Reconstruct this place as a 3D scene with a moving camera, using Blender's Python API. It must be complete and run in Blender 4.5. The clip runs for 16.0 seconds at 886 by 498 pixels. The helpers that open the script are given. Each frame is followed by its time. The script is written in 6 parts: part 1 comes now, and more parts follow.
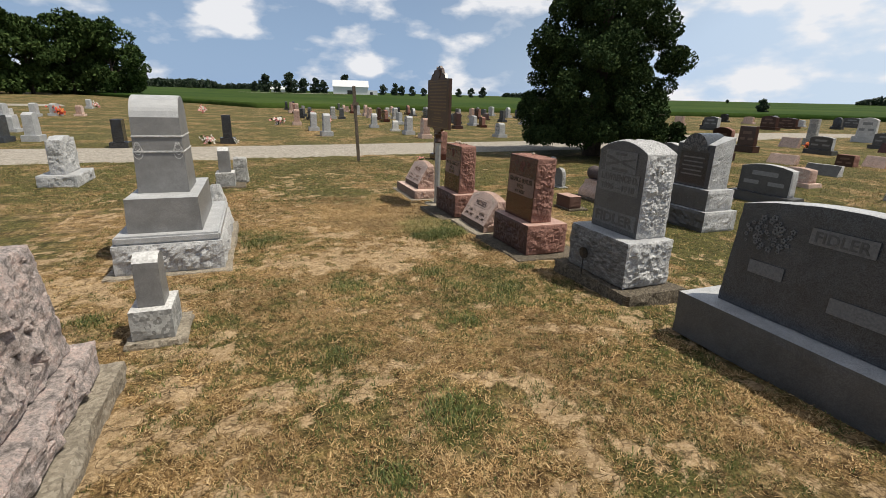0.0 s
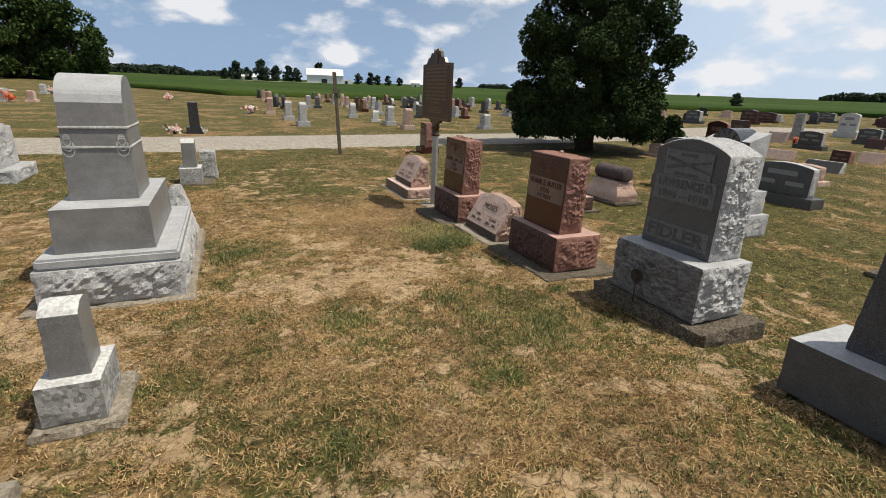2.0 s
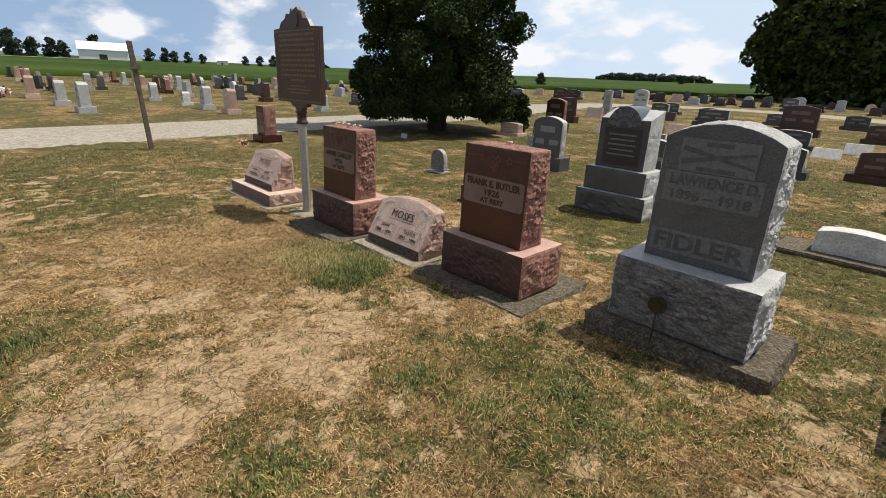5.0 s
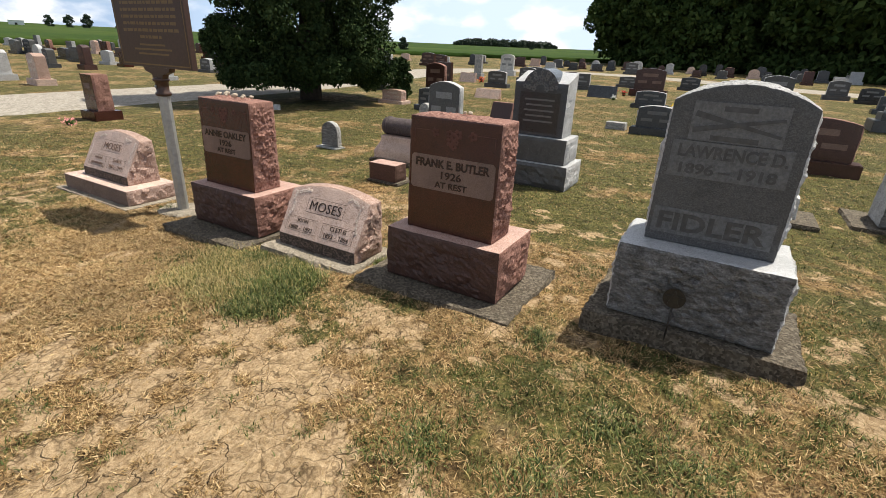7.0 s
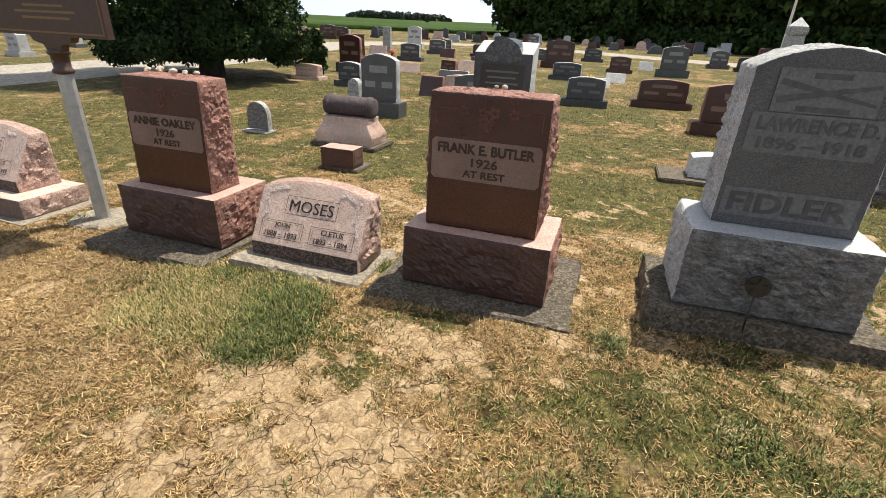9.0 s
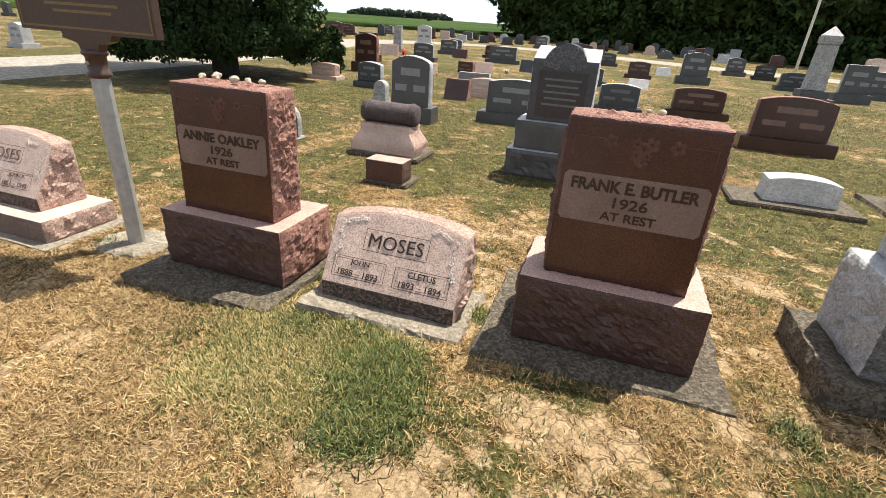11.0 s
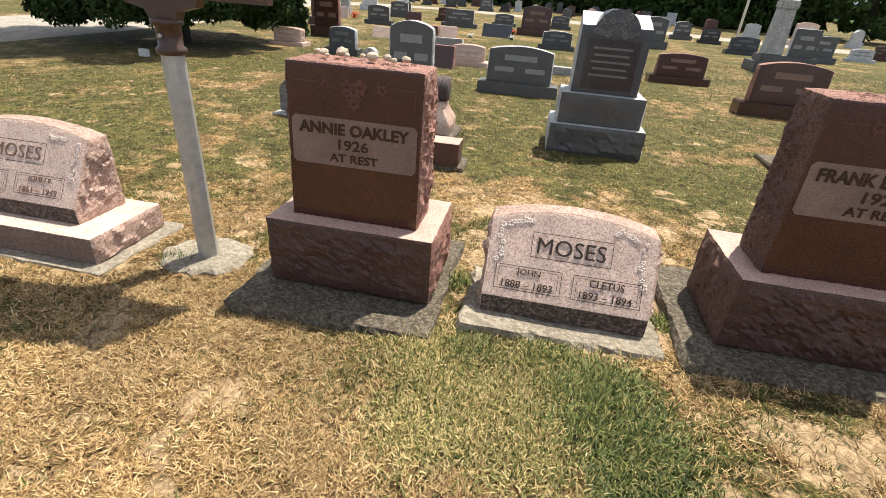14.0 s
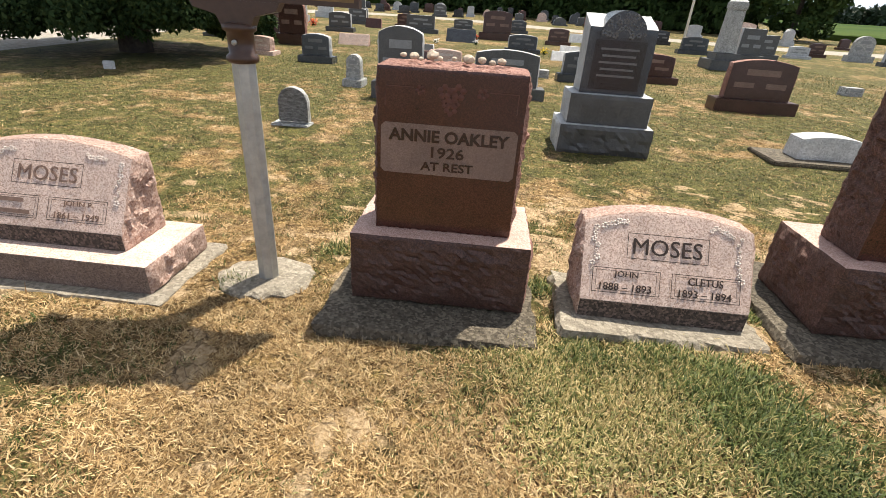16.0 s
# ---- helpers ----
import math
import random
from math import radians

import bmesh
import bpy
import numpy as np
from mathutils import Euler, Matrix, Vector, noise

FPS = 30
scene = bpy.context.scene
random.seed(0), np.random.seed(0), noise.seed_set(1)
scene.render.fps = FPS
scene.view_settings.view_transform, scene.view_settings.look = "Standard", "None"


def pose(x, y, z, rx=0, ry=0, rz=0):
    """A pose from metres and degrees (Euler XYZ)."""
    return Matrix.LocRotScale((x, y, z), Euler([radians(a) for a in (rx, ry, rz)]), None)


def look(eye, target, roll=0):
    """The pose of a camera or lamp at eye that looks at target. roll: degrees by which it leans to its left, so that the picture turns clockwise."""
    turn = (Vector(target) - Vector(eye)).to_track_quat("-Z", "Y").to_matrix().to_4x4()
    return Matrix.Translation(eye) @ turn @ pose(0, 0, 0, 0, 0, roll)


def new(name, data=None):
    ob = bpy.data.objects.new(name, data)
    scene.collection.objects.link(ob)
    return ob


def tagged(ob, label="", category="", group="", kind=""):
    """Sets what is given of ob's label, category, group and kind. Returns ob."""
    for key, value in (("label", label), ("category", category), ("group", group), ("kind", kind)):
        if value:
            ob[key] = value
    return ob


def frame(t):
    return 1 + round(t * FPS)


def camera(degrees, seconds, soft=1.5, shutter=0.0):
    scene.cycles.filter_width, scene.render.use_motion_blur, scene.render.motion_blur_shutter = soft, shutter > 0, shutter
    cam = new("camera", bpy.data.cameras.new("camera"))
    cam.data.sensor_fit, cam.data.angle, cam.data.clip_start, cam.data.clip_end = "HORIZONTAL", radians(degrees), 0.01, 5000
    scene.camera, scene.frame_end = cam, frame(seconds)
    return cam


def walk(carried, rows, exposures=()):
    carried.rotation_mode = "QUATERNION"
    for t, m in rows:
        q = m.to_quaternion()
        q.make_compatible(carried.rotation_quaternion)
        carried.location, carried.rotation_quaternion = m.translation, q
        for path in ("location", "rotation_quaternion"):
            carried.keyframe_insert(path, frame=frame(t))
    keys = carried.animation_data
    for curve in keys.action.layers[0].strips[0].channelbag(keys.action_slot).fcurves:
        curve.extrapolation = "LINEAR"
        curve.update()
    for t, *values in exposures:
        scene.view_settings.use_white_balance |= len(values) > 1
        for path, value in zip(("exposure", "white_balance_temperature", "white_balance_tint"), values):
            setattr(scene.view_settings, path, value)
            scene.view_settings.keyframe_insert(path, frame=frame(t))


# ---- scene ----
# ================= camera =================
cam = camera(85.8, 16.0, 0.6)
METRES, EYE, TILT, LEAN, TURN = 7.7, 1.5, 0.0, 0.0, -21.2
ROWS = [
    (0.0, 0.0, 0.0, 0.0, 0.47, -17.25, -1.51),
    (0.5, -0.0062, 0.0317, -0.0024, 2.94, -18.76, -2.09),
    (1.0, -0.0166, 0.0641, -0.0052, -0.15, -18.21, -3.02),
    (1.5, -0.0385, 0.095, -0.0048, -2.57, -18.33, -2.66),
    (2.0, -0.0485, 0.1323, -0.0069, -2.3, -18.21, -2.21),
    (2.5, -0.0584, 0.1692, -0.0068, -5.39, -17.88, -2.73),
    (3.0, -0.0806, 0.2031, -0.0094, -8.51, -18.55, -1.92),
    (3.5, -0.0916, 0.2371, -0.0107, -8.85, -19.01, -1.5),
    (4.0, -0.094, 0.2785, -0.0102, -13.75, -19.63, -2.8),
    (4.5, -0.108, 0.3119, -0.0133, -18.65, -19.34, -2.67),
    (7.0, -0.1364, 0.4702, -0.0291, -38.32, -22.62, -2.38),
    (7.5, -0.1344, 0.5035, -0.0316, -43.72, -22.61, -1.82),
    (8.0, -0.1456, 0.5344, -0.0364, -48.3, -23.77, -2.01),
    (10.5, -0.1592, 0.6663, -0.0421, -50.44, -25.1, -2.74),
    (11.0, -0.159, 0.6984, -0.0405, -49.85, -24.97, -3.68),
    (11.5, -0.1707, 0.7278, -0.0408, -53.37, -24.99, -2.61),
    (12.0, -0.1869, 0.7555, -0.0401, -53.51, -25.2, -3.53),
    (12.5, -0.1872, 0.7865, -0.0453, -53.06, -25.98, -4.01),
    (13.0, -0.1884, 0.8145, -0.0454, -55.86, -26.74, -5.0),
    (13.5, -0.2004, 0.8417, -0.0474, -57.77, -27.61, -4.16),
    (14.0, -0.2091, 0.8603, -0.0492, -57.54, -28.23, -4.15),
    (14.5, -0.2068, 0.8825, -0.0531, -56.9, -28.3, -4.52),
    (15.0, -0.2109, 0.9026, -0.0542, -62.54, -27.25, -3.84),
    (15.5, -0.2322, 0.9231, -0.0546, -64.48, -27.34, -3.94),
    (16.0, -0.2427, 0.9424, -0.0581, -63.37, -27.24, -3.53),
]
EXPOSURES = [(0.0, -0.03), (3.5, -0.04), (4.5, 0.04), (7.0, 0.40), (9.0, 0.68), (11.0, 0.88), (13.0, 0.88), (16.0, 0.88)]
walk(cam, [(t, pose(0, 0, EYE, TILT, LEAN, TURN) @ pose(METRES * x, METRES * y, METRES * z, 90 + pitch, roll, yaw)) for t, x, y, z, yaw, pitch, roll in ROWS],
     [(t, e, 6500, 10) for t, e in EXPOSURES])

# ================= light =================
SUN = Vector((0.45, -0.265, 1.18)).normalized()
lamp = bpy.data.lights.new("sun", "SUN")
lamp.energy, lamp.angle, lamp.color = 4.6, radians(0.53), (1.0, 0.93, 0.80)
new("sun", lamp).matrix_world = look(SUN * 60, (0, 0, 0))

world = bpy.data.worlds.new("world")
scene.world = world
world.use_nodes = True
wn, wl = world.node_tree.nodes, world.node_tree.links
wn.clear()
sky = wn.new("ShaderNodeTexSky")
sky.sky_type, sky.sun_disc = "NISHITA", False
sky.sun_elevation = math.asin(SUN.z)
sky.sun_rotation = math.atan2(SUN.x, SUN.y)
sky.air_density, sky.dust_density, sky.ozone_density = 1.0, 1.4, 2.2
wc = wn.new("ShaderNodeTexCoord")
sep = wn.new("ShaderNodeSeparateXYZ")
wl.new(wc.outputs["Generated"], sep.inputs["Vector"])


def wmath(op, a, c):
    n = wn.new("ShaderNodeMath")
    n.operation = op
    for k, v in enumerate((a, c)):
        if isinstance(v, (int, float)):
            n.inputs[k].default_value = v
        else:
            wl.new(v, n.inputs[k])
    return n.outputs[0]


# fair-weather cumulus: puffs with flat bottoms, thinning into haze
comb = wn.new("ShaderNodeCombineXYZ")
wl.new(sep.outputs["X"], comb.inputs["X"])
wl.new(sep.outputs["Y"], comb.inputs["Y"])
wl.new(wmath("MULTIPLY", sep.outputs["Z"], 2.1), comb.inputs["Z"])
cl = wn.new("ShaderNodeTexNoise")
cl.inputs["Scale"].default_value, cl.inputs["Detail"].default_value, cl.inputs["Roughness"].default_value = 7.5, 9.0, 0.48
wl.new(comb.outputs["Vector"], cl.inputs["Vector"])
cr = wn.new("ShaderNodeValToRGB")
cr.color_ramp.elements[0].position, cr.color_ramp.elements[0].color = 0.49, (0.06, 0.06, 0.06, 1)
cr.color_ramp.elements[1].position, cr.color_ramp.elements[1].color = 0.60, (0.95, 0.95, 0.95, 1)
mid_stop = cr.color_ramp.elements.new(0.535)
mid_stop.color = (0.30, 0.30, 0.30, 1)
wl.new(cl.outputs["Fac"], cr.inputs["Fac"])
# summer haze low in the sky
hz = wn.new("ShaderNodeMix")
hz.data_type = "RGBA"
hr = wn.new("ShaderNodeValToRGB")
hr.color_ramp.elements[0].position, hr.color_ramp.elements[0].color = 0.0, (0.8, 0.8, 0.8, 1)
hr.color_ramp.elements[1].position, hr.color_ramp.elements[1].color = 0.62, (0, 0, 0, 1)
wl.new(sep.outputs["Z"], hr.inputs["Fac"])
sunward = wmath("MULTIPLY", wmath("MAXIMUM", wmath("SUBTRACT", sep.outputs["X"], 0.5), 0.0), 1.5)
wl.new(wmath("MINIMUM", wmath("ADD", hr.outputs["Color"], sunward), 1.0), hz.inputs["Factor"])
wl.new(sky.outputs["Color"], hz.inputs["A"])
# whiter and brighter towards the sun
sw = wn.new("ShaderNodeValToRGB")
sw.color_ramp.elements[0].position, sw.color_ramp.elements[0].color = 0.3, (7.4, 11.4, 17.6, 1)
sw.color_ramp.elements[1].position, sw.color_ramp.elements[1].color = 0.9, (13.6, 16.4, 19.6, 1)
wl.new(sep.outputs["X"], sw.inputs["Fac"])
wl.new(sw.outputs["Color"], hz.inputs["B"])
wx = wn.new("ShaderNodeMix")
wx.data_type = "RGBA"
wl.new(cr.outputs["Color"], wx.inputs["Factor"])
wl.new(hz.outputs["Result"], wx.inputs["A"])
wx.inputs["B"].default_value = (20.0, 20.1, 20.6, 1)
bg = wn.new("ShaderNodeBackground")
bg.inputs["Strength"].default_value = 0.044
wl.new(wx.outputs["Result"], bg.inputs["Color"])
wo = wn.new("ShaderNodeOutputWorld")
wl.new(bg.outputs["Background"], wo.inputs["Surface"])


# ================= materials =================
def nodes_of(name, rough=0.8, metal=0.0, spec=0.5):
    m = bpy.data.materials.new(name)
    m.use_nodes = True
    nt = m.node_tree
    b = nt.nodes["Principled BSDF"]
    b.inputs["Roughness"].default_value, b.inputs["Metallic"].default_value = rough, metal
    b.inputs["Specular IOR Level"].default_value = spec
    return m, nt, b


def tex(nt, kind, scale, coord=None, **kw):
    n = nt.nodes.new(kind)
    n.inputs["Scale"].default_value = scale
    for k, v in kw.items():
        n.inputs[k.capitalize()].default_value = v
    nt.links.new(coord if coord else object_coord(nt), n.inputs["Vector"])
    return n


def object_coord(nt):
    for n in nt.nodes:
        if n.bl_idname == "ShaderNodeTexCoord":
            return n.outputs["Object"]
    return nt.nodes.new("ShaderNodeTexCoord").outputs["Object"]


def ramp(nt, fac, stops):
    r = nt.nodes.new("ShaderNodeValToRGB")
    e = r.color_ramp.elements
    while len(e) < len(stops):
        e.new(0.5)
    for i, (p, c) in enumerate(stops):
        e[i].position = p
        e[i].color = (*c, 1) if len(c) == 3 else c
    nt.links.new(fac, r.inputs["Fac"])
    return r.outputs["Color"]


def mixc(nt, fac, a, b, mode="MIX"):
    x = nt.nodes.new("ShaderNodeMix")
    x.data_type, x.blend_type = "RGBA", mode
    for sock, val in (("Factor", fac), ("A", a), ("B", b)):
        if isinstance(val, (int, float)):
            x.inputs[sock].default_value = val
        elif isinstance(val, tuple):
            x.inputs[sock].default_value = (*val, 1)
        else:
            nt.links.new(val, x.inputs[sock])
    return x.outputs["Result"]


def bump(nt, b, height, strength=0.3, distance=0.01):
    n = nt.nodes.new("ShaderNodeBump")
    n.inputs["Strength"].default_value, n.inputs["Distance"].default_value = strength, distance
    nt.links.new(height, n.inputs["Height"])
    nt.links.new(n.outputs["Normal"], b.inputs["Normal"])


def granite(name, dark, mid, light, rough=0.5, grain=160.0, relief=0.0, stain=0.25, stain_col=(0.10, 0.09, 0.075)):
    """Speckled stone: fine crystals, cloudy patches, and grime."""
    m, nt, b = nodes_of(name, rough)
    v = tex(nt, "ShaderNodeTexVoronoi", grain)
    base = ramp(nt, v.outputs["Color"], [(0.15, dark), (0.5, mid), (0.85, light)])
    n = tex(nt, "ShaderNodeTexNoise", 5.0, detail=6.0, roughness=0.65)
    patch = ramp(nt, n.outputs["Fac"], [(0.38, (0.82, 0.82, 0.82)), (0.65, (1.08, 1.08, 1.08))])
    col = mixc(nt, 1.0, base, patch, "MULTIPLY")
    s = tex(nt, "ShaderNodeTexNoise", 11.0, detail=8.0, roughness=0.7)
    grime = ramp(nt, s.outputs["Fac"], [(0.56, (0, 0, 0)), (0.72, (stain, stain, stain))])
    col = mixc(nt, grime, col, stain_col)
    nt.links.new(col, b.inputs["Base Color"])
    if relief:
        if relief >= 0.5:
            f = tex(nt, "ShaderNodeTexNoise", 26.0, detail=8.0, roughness=0.7)
            bump(nt, b, f.outputs["Fac"], min(1.0, relief), 0.028)
        else:
            f = tex(nt, "ShaderNodeTexNoise", 38.0, detail=5.0, roughness=0.7)
            bump(nt, b, f.outputs["Fac"], relief, 0.012)
    return m


red_polished = granite("red_granite_polished", (0.033, 0.009, 0.006), (0.054, 0.0155, 0.010), (0.085, 0.028, 0.019), 0.24, 240, stain=0.05)
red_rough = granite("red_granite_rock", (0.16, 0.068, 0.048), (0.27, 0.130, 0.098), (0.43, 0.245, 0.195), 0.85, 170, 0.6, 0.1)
# sawn stone for upper faces, brightened to put sunlight into the colour
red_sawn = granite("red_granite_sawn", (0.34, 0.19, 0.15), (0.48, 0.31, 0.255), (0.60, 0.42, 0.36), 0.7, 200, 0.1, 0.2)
# smoother brown side, its colour darkened to carry the shade away from the sun
red_side = granite("red_granite_dressed_shaded_side", (0.06, 0.028, 0.020), (0.10, 0.049, 0.036), (0.16, 0.084, 0.064), 0.8, 200, 0.5, 0.2)
# darker finish for base fronts, with their shade put into the colour
red_dull = granite("red_granite_shaded_front", (0.030, 0.012, 0.008), (0.056, 0.024, 0.017), (0.10, 0.048, 0.037), 0.6, 200, 0.25, 0.2)
red_frost = granite("red_granite_frosted", (0.15, 0.095, 0.073), (0.195, 0.128, 0.10), (0.25, 0.17, 0.138), 0.8, 260, 0.1, 0.1)
pink_face = granite("pink_granite_face", (0.38, 0.25, 0.195), (0.62, 0.455, 0.38), (0.74, 0.585, 0.50), 0.6, 170, 0.08, 0.25, (0.2, 0.12, 0.09))
pink_rough = granite("pink_granite_rock", (0.28, 0.17, 0.13), (0.42, 0.28, 0.225), (0.54, 0.40, 0.34), 0.85, 110, 0.6, 0.2)
# the blue cast puts reflected sky into the base colour
grey_polished = granite("grey_granite_polished", (0.030, 0.034, 0.040), (0.055, 0.061, 0.070), (0.092, 0.10, 0.112), 0.25, 260, stain=0.08)
grey_face = granite("grey_granite_face", (0.052, 0.0525, 0.053), (0.078, 0.0785, 0.079), (0.118, 0.1185, 0.119), 0.5, 230, 0.05, 0.12)
# also caps darker blocks, where the paler top paints in sunlight
grey_light = granite("light_grey_granite", (0.30, 0.305, 0.31), (0.44, 0.445, 0.45), (0.56, 0.565, 0.57), 0.5, 230, 0.05, 0.12)
# for upright sides: darker than the tops, shade put into the colour
grey_mid = granite("shaded_mid_grey_granite", (0.150, 0.147, 0.143), (0.211, 0.208, 0.203), (0.28, 0.277, 0.272), 0.45, 260, 0.05, 0.1)
grey_rough = granite("grey_granite_rock", (0.36, 0.36, 0.36), (0.50, 0.498, 0.495), (0.64, 0.638, 0.63), 0.88, 150, 0.9, 0.14)
dark_red = granite("mahogany_granite", (0.032, 0.013, 0.011), (0.060, 0.027, 0.022), (0.10, 0.05, 0.043), 0.28, 220, stain=0.06)
black_stone = granite("black_granite", (0.015, 0.015, 0.016), (0.03, 0.03, 0.032), (0.06, 0.06, 0.065), 0.2, 220, stain=0.05)
white_marble = granite("weathered_white_marble", (0.46, 0.455, 0.44), (0.58, 0.575, 0.56), (0.68, 0.675, 0.66), 0.7, 60, 0.2, 0.25)
old_marble = granite("lichened_grey_marble", (0.22, 0.22, 0.21), (0.36, 0.36, 0.345), (0.5, 0.5, 0.48), 0.85, 45, 0.4, 0.6)
concrete_pale = granite("pale_concrete", (0.22, 0.188, 0.142), (0.305, 0.262, 0.20), (0.40, 0.35, 0.275), 0.92, 60, 0.9, 0.55, (0.2, 0.18, 0.14))


def mottled_rock(name, cols, rough=0.88, scale=13.0, layers=1.0):
    """Coarse split granite: hand-sized blotches of colour, crystals, crevice shade painted dark."""
    m, nt, b = nodes_of(name, rough)
    bed = nt.nodes.new("ShaderNodeVectorMath")
    bed.operation = "MULTIPLY"
    nt.links.new(object_coord(nt), bed.inputs[0])
    bed.inputs[1].default_value = (1.0, 1.0, layers)
    n = tex(nt, "ShaderNodeTexNoise", scale, bed.outputs[0], detail=9.0, roughness=0.75)
    base = ramp(nt, n.outputs["Fac"], list(zip((0.32, 0.43, 0.52, 0.60, 0.70), cols)))
    v = tex(nt, "ShaderNodeTexVoronoi", 130.0)
    base = mixc(nt, 1.0, base, ramp(nt, v.outputs["Color"], [(0.15, (0.72, 0.72, 0.72)), (0.85, (1.22, 1.22, 1.22))]), "MULTIPLY")
    nt.links.new(base, b.inputs["Base Color"])
    f = tex(nt, "ShaderNodeTexNoise", 21.0 if layers == 1 else 9.0, bed.outputs[0], detail=9.0, roughness=0.72)
    bump(nt, b, f.outputs["Fac"], 1.0, 0.04)
    return m


rosy_rock = mottled_rock("mottled_rosy_granite_rock", [(0.10, 0.085, 0.08), (0.30, 0.26, 0.245), (0.52, 0.44, 0.41), (0.57, 0.44, 0.40), (0.74, 0.70, 0.67)])
# dark and pale streaks paint the relief's shading onto sunless fronts
ledge_rock = mottled_rock("layered_shaded_grey_rock_front", [(0.06, 0.057, 0.052), (0.14, 0.136, 0.13), (0.21, 0.206, 0.20), (0.28, 0.277, 0.27), (0.44, 0.437, 0.43)], scale=11.0, layers=3.2)


def plain(name, col, rough=0.7, metal=0.0, var=0.25, scale=25.0, relief=0.1):
    m, nt, b = nodes_of(name, rough, metal)
    n = tex(nt, "ShaderNodeTexNoise", scale, detail=6.0, roughness=0.65)
    lo = tuple(c * (1 - var) for c in col)
    hi = tuple(min(1, c * (1 + var)) for c in col)
    nt.links.new(ramp(nt, n.outputs["Fac"], [(0.35, lo), (0.65, hi)]), b.inputs["Base Color"])
    if relief:
        bump(nt, b, n.outputs["Fac"], relief, 0.01)
    return m


# lichen stain, darkened further by the upright edge's shade put into the colour
pink_stain_shade = granite("stained_shaded_pink_granite_edge", (0.03, 0.022, 0.017), (0.07, 0.05, 0.04), (0.17, 0.12, 0.098), 0.85, 90, 0.5, 0.5, (0.015, 0.013, 0.011))
# darker copy of the pink granite: a sunless front's shade in its colour
pink_dull = granite("shaded_pink_granite_front", (0.12, 0.08, 0.062), (0.19, 0.13, 0.105), (0.27, 0.195, 0.16), 0.75, 150, 0.3, 0.4, (0.05, 0.04, 0.03))
grey_weathered = granite("weathered_grey_granite_front", (0.15, 0.147, 0.142), (0.225, 0.222, 0.215), (0.31, 0.306, 0.298), 0.85, 150, 1.0, 0.6, (0.09, 0.08, 0.065))
concrete = granite("weathered_concrete", (0.062, 0.049, 0.033), (0.115, 0.094, 0.066), (0.21, 0.176, 0.13), 0.95, 75, 0.9, 0.9, (0.03, 0.024, 0.016))
log_stone = granite("purplish_carved_stone", (0.05, 0.036, 0.036), (0.085, 0.064, 0.064), (0.14, 0.11, 0.11), 0.85, 110, 0.5, 0.4)
letter_brown = plain("shallow_cut_letter", (0.17, 0.105, 0.08), 0.9)
letter_dark = plain("carved_letter_shadow", (0.035, 0.022, 0.018), 0.9)
letter_red = plain("polished_red_letter", (0.028, 0.009, 0.006), 0.25)
letter_grey = plain("grey_letter", (0.066, 0.067, 0.068), 0.4)
letter_pale = plain("pale_cut_letter", (0.32, 0.32, 0.32), 0.85)
panel_pale = plain("frosted_grey_panel", (0.24, 0.245, 0.25), 0.85, scale=60)
panel_dim = plain("frosted_dark_panel", (0.138, 0.139, 0.14), 0.85, scale=60)
carving_dim = plain("frosted_dark_carving", (0.12, 0.125, 0.13), 0.85, scale=60)
carving_pale = plain("pale_carving", (0.62, 0.53, 0.47), 0.9)
carving_red = plain("frosted_red_carving", (0.10, 0.038, 0.027), 0.8)
bronze = plain("brown_sign_paint", (0.055, 0.026, 0.016), 0.38, 0.0, 0.15, 30)
gilt = plain("gold_sign_paint", (0.17, 0.10, 0.032), 0.4, 0.0, 0.15, 40)
steel = plain("galvanised_steel", (0.40, 0.40, 0.385), 0.5, 0.5, 0.15, 14)
dark_bronze = plain("dark_bronze", (0.05, 0.045, 0.04), 0.45, 0.6)
old_wood = plain("weathered_grey_wood", (0.12, 0.095, 0.07), 0.9, 0, 0.35, 18, 0.4)
white_paint = plain("white_metal_siding", (0.8, 0.8, 0.8), 0.5, 0, 0.04, 2)
roof_grey = plain("pale_metal_roof", (0.66, 0.67, 0.68), 0.45, 0, 0.05, 2)
dark_gap = plain("dark_opening", (0.03, 0.03, 0.03), 0.9)
pebble = plain("tan_pebble", (0.45, 0.37, 0.28), 0.85, 0, 0.35, 30, 0.3)
bark = plain("bark", (0.055, 0.042, 0.032), 0.95, 0, 0.4, 9, 0.7)
petal_white = plain("white_silk_petal", (0.78, 0.76, 0.72), 0.8)
petal_pink = plain("pink_silk_petal", (0.75, 0.32, 0.30), 0.8)
petal_red = plain("red_silk_petal", (0.6, 0.06, 0.04), 0.8)
petal_yellow = plain("yellow_silk_petal", (0.8, 0.6, 0.05), 0.8)
petal_orange = plain("orange_silk_petal", (0.75, 0.25, 0.08), 0.8)
gravel = granite("pale_gravel_road", (0.25, 0.22, 0.18), (0.33, 0.295, 0.245), (0.41, 0.375, 0.32), 0.95, 22, 0.5, 0.25, (0.3, 0.27, 0.2))


def leafy(name, stops, rough=0.55, spec=0.25):
    m, nt, b = nodes_of(name, rough, 0, spec)
    g = nt.nodes.new("ShaderNodeNewGeometry")
    col = ramp(nt, g.outputs["Random Per Island"], stops)
    n = tex(nt, "ShaderNodeTexNoise", 1.3, detail=3.0)
    col = mixc(nt, 1.0, col, ramp(nt, n.outputs["Fac"], [(0.35, (0.75, 0.75, 0.75)), (0.65, (1.15, 1.15, 1.15))]), "MULTIPLY")
    nt.links.new(col, b.inputs["Base Color"])
    return m


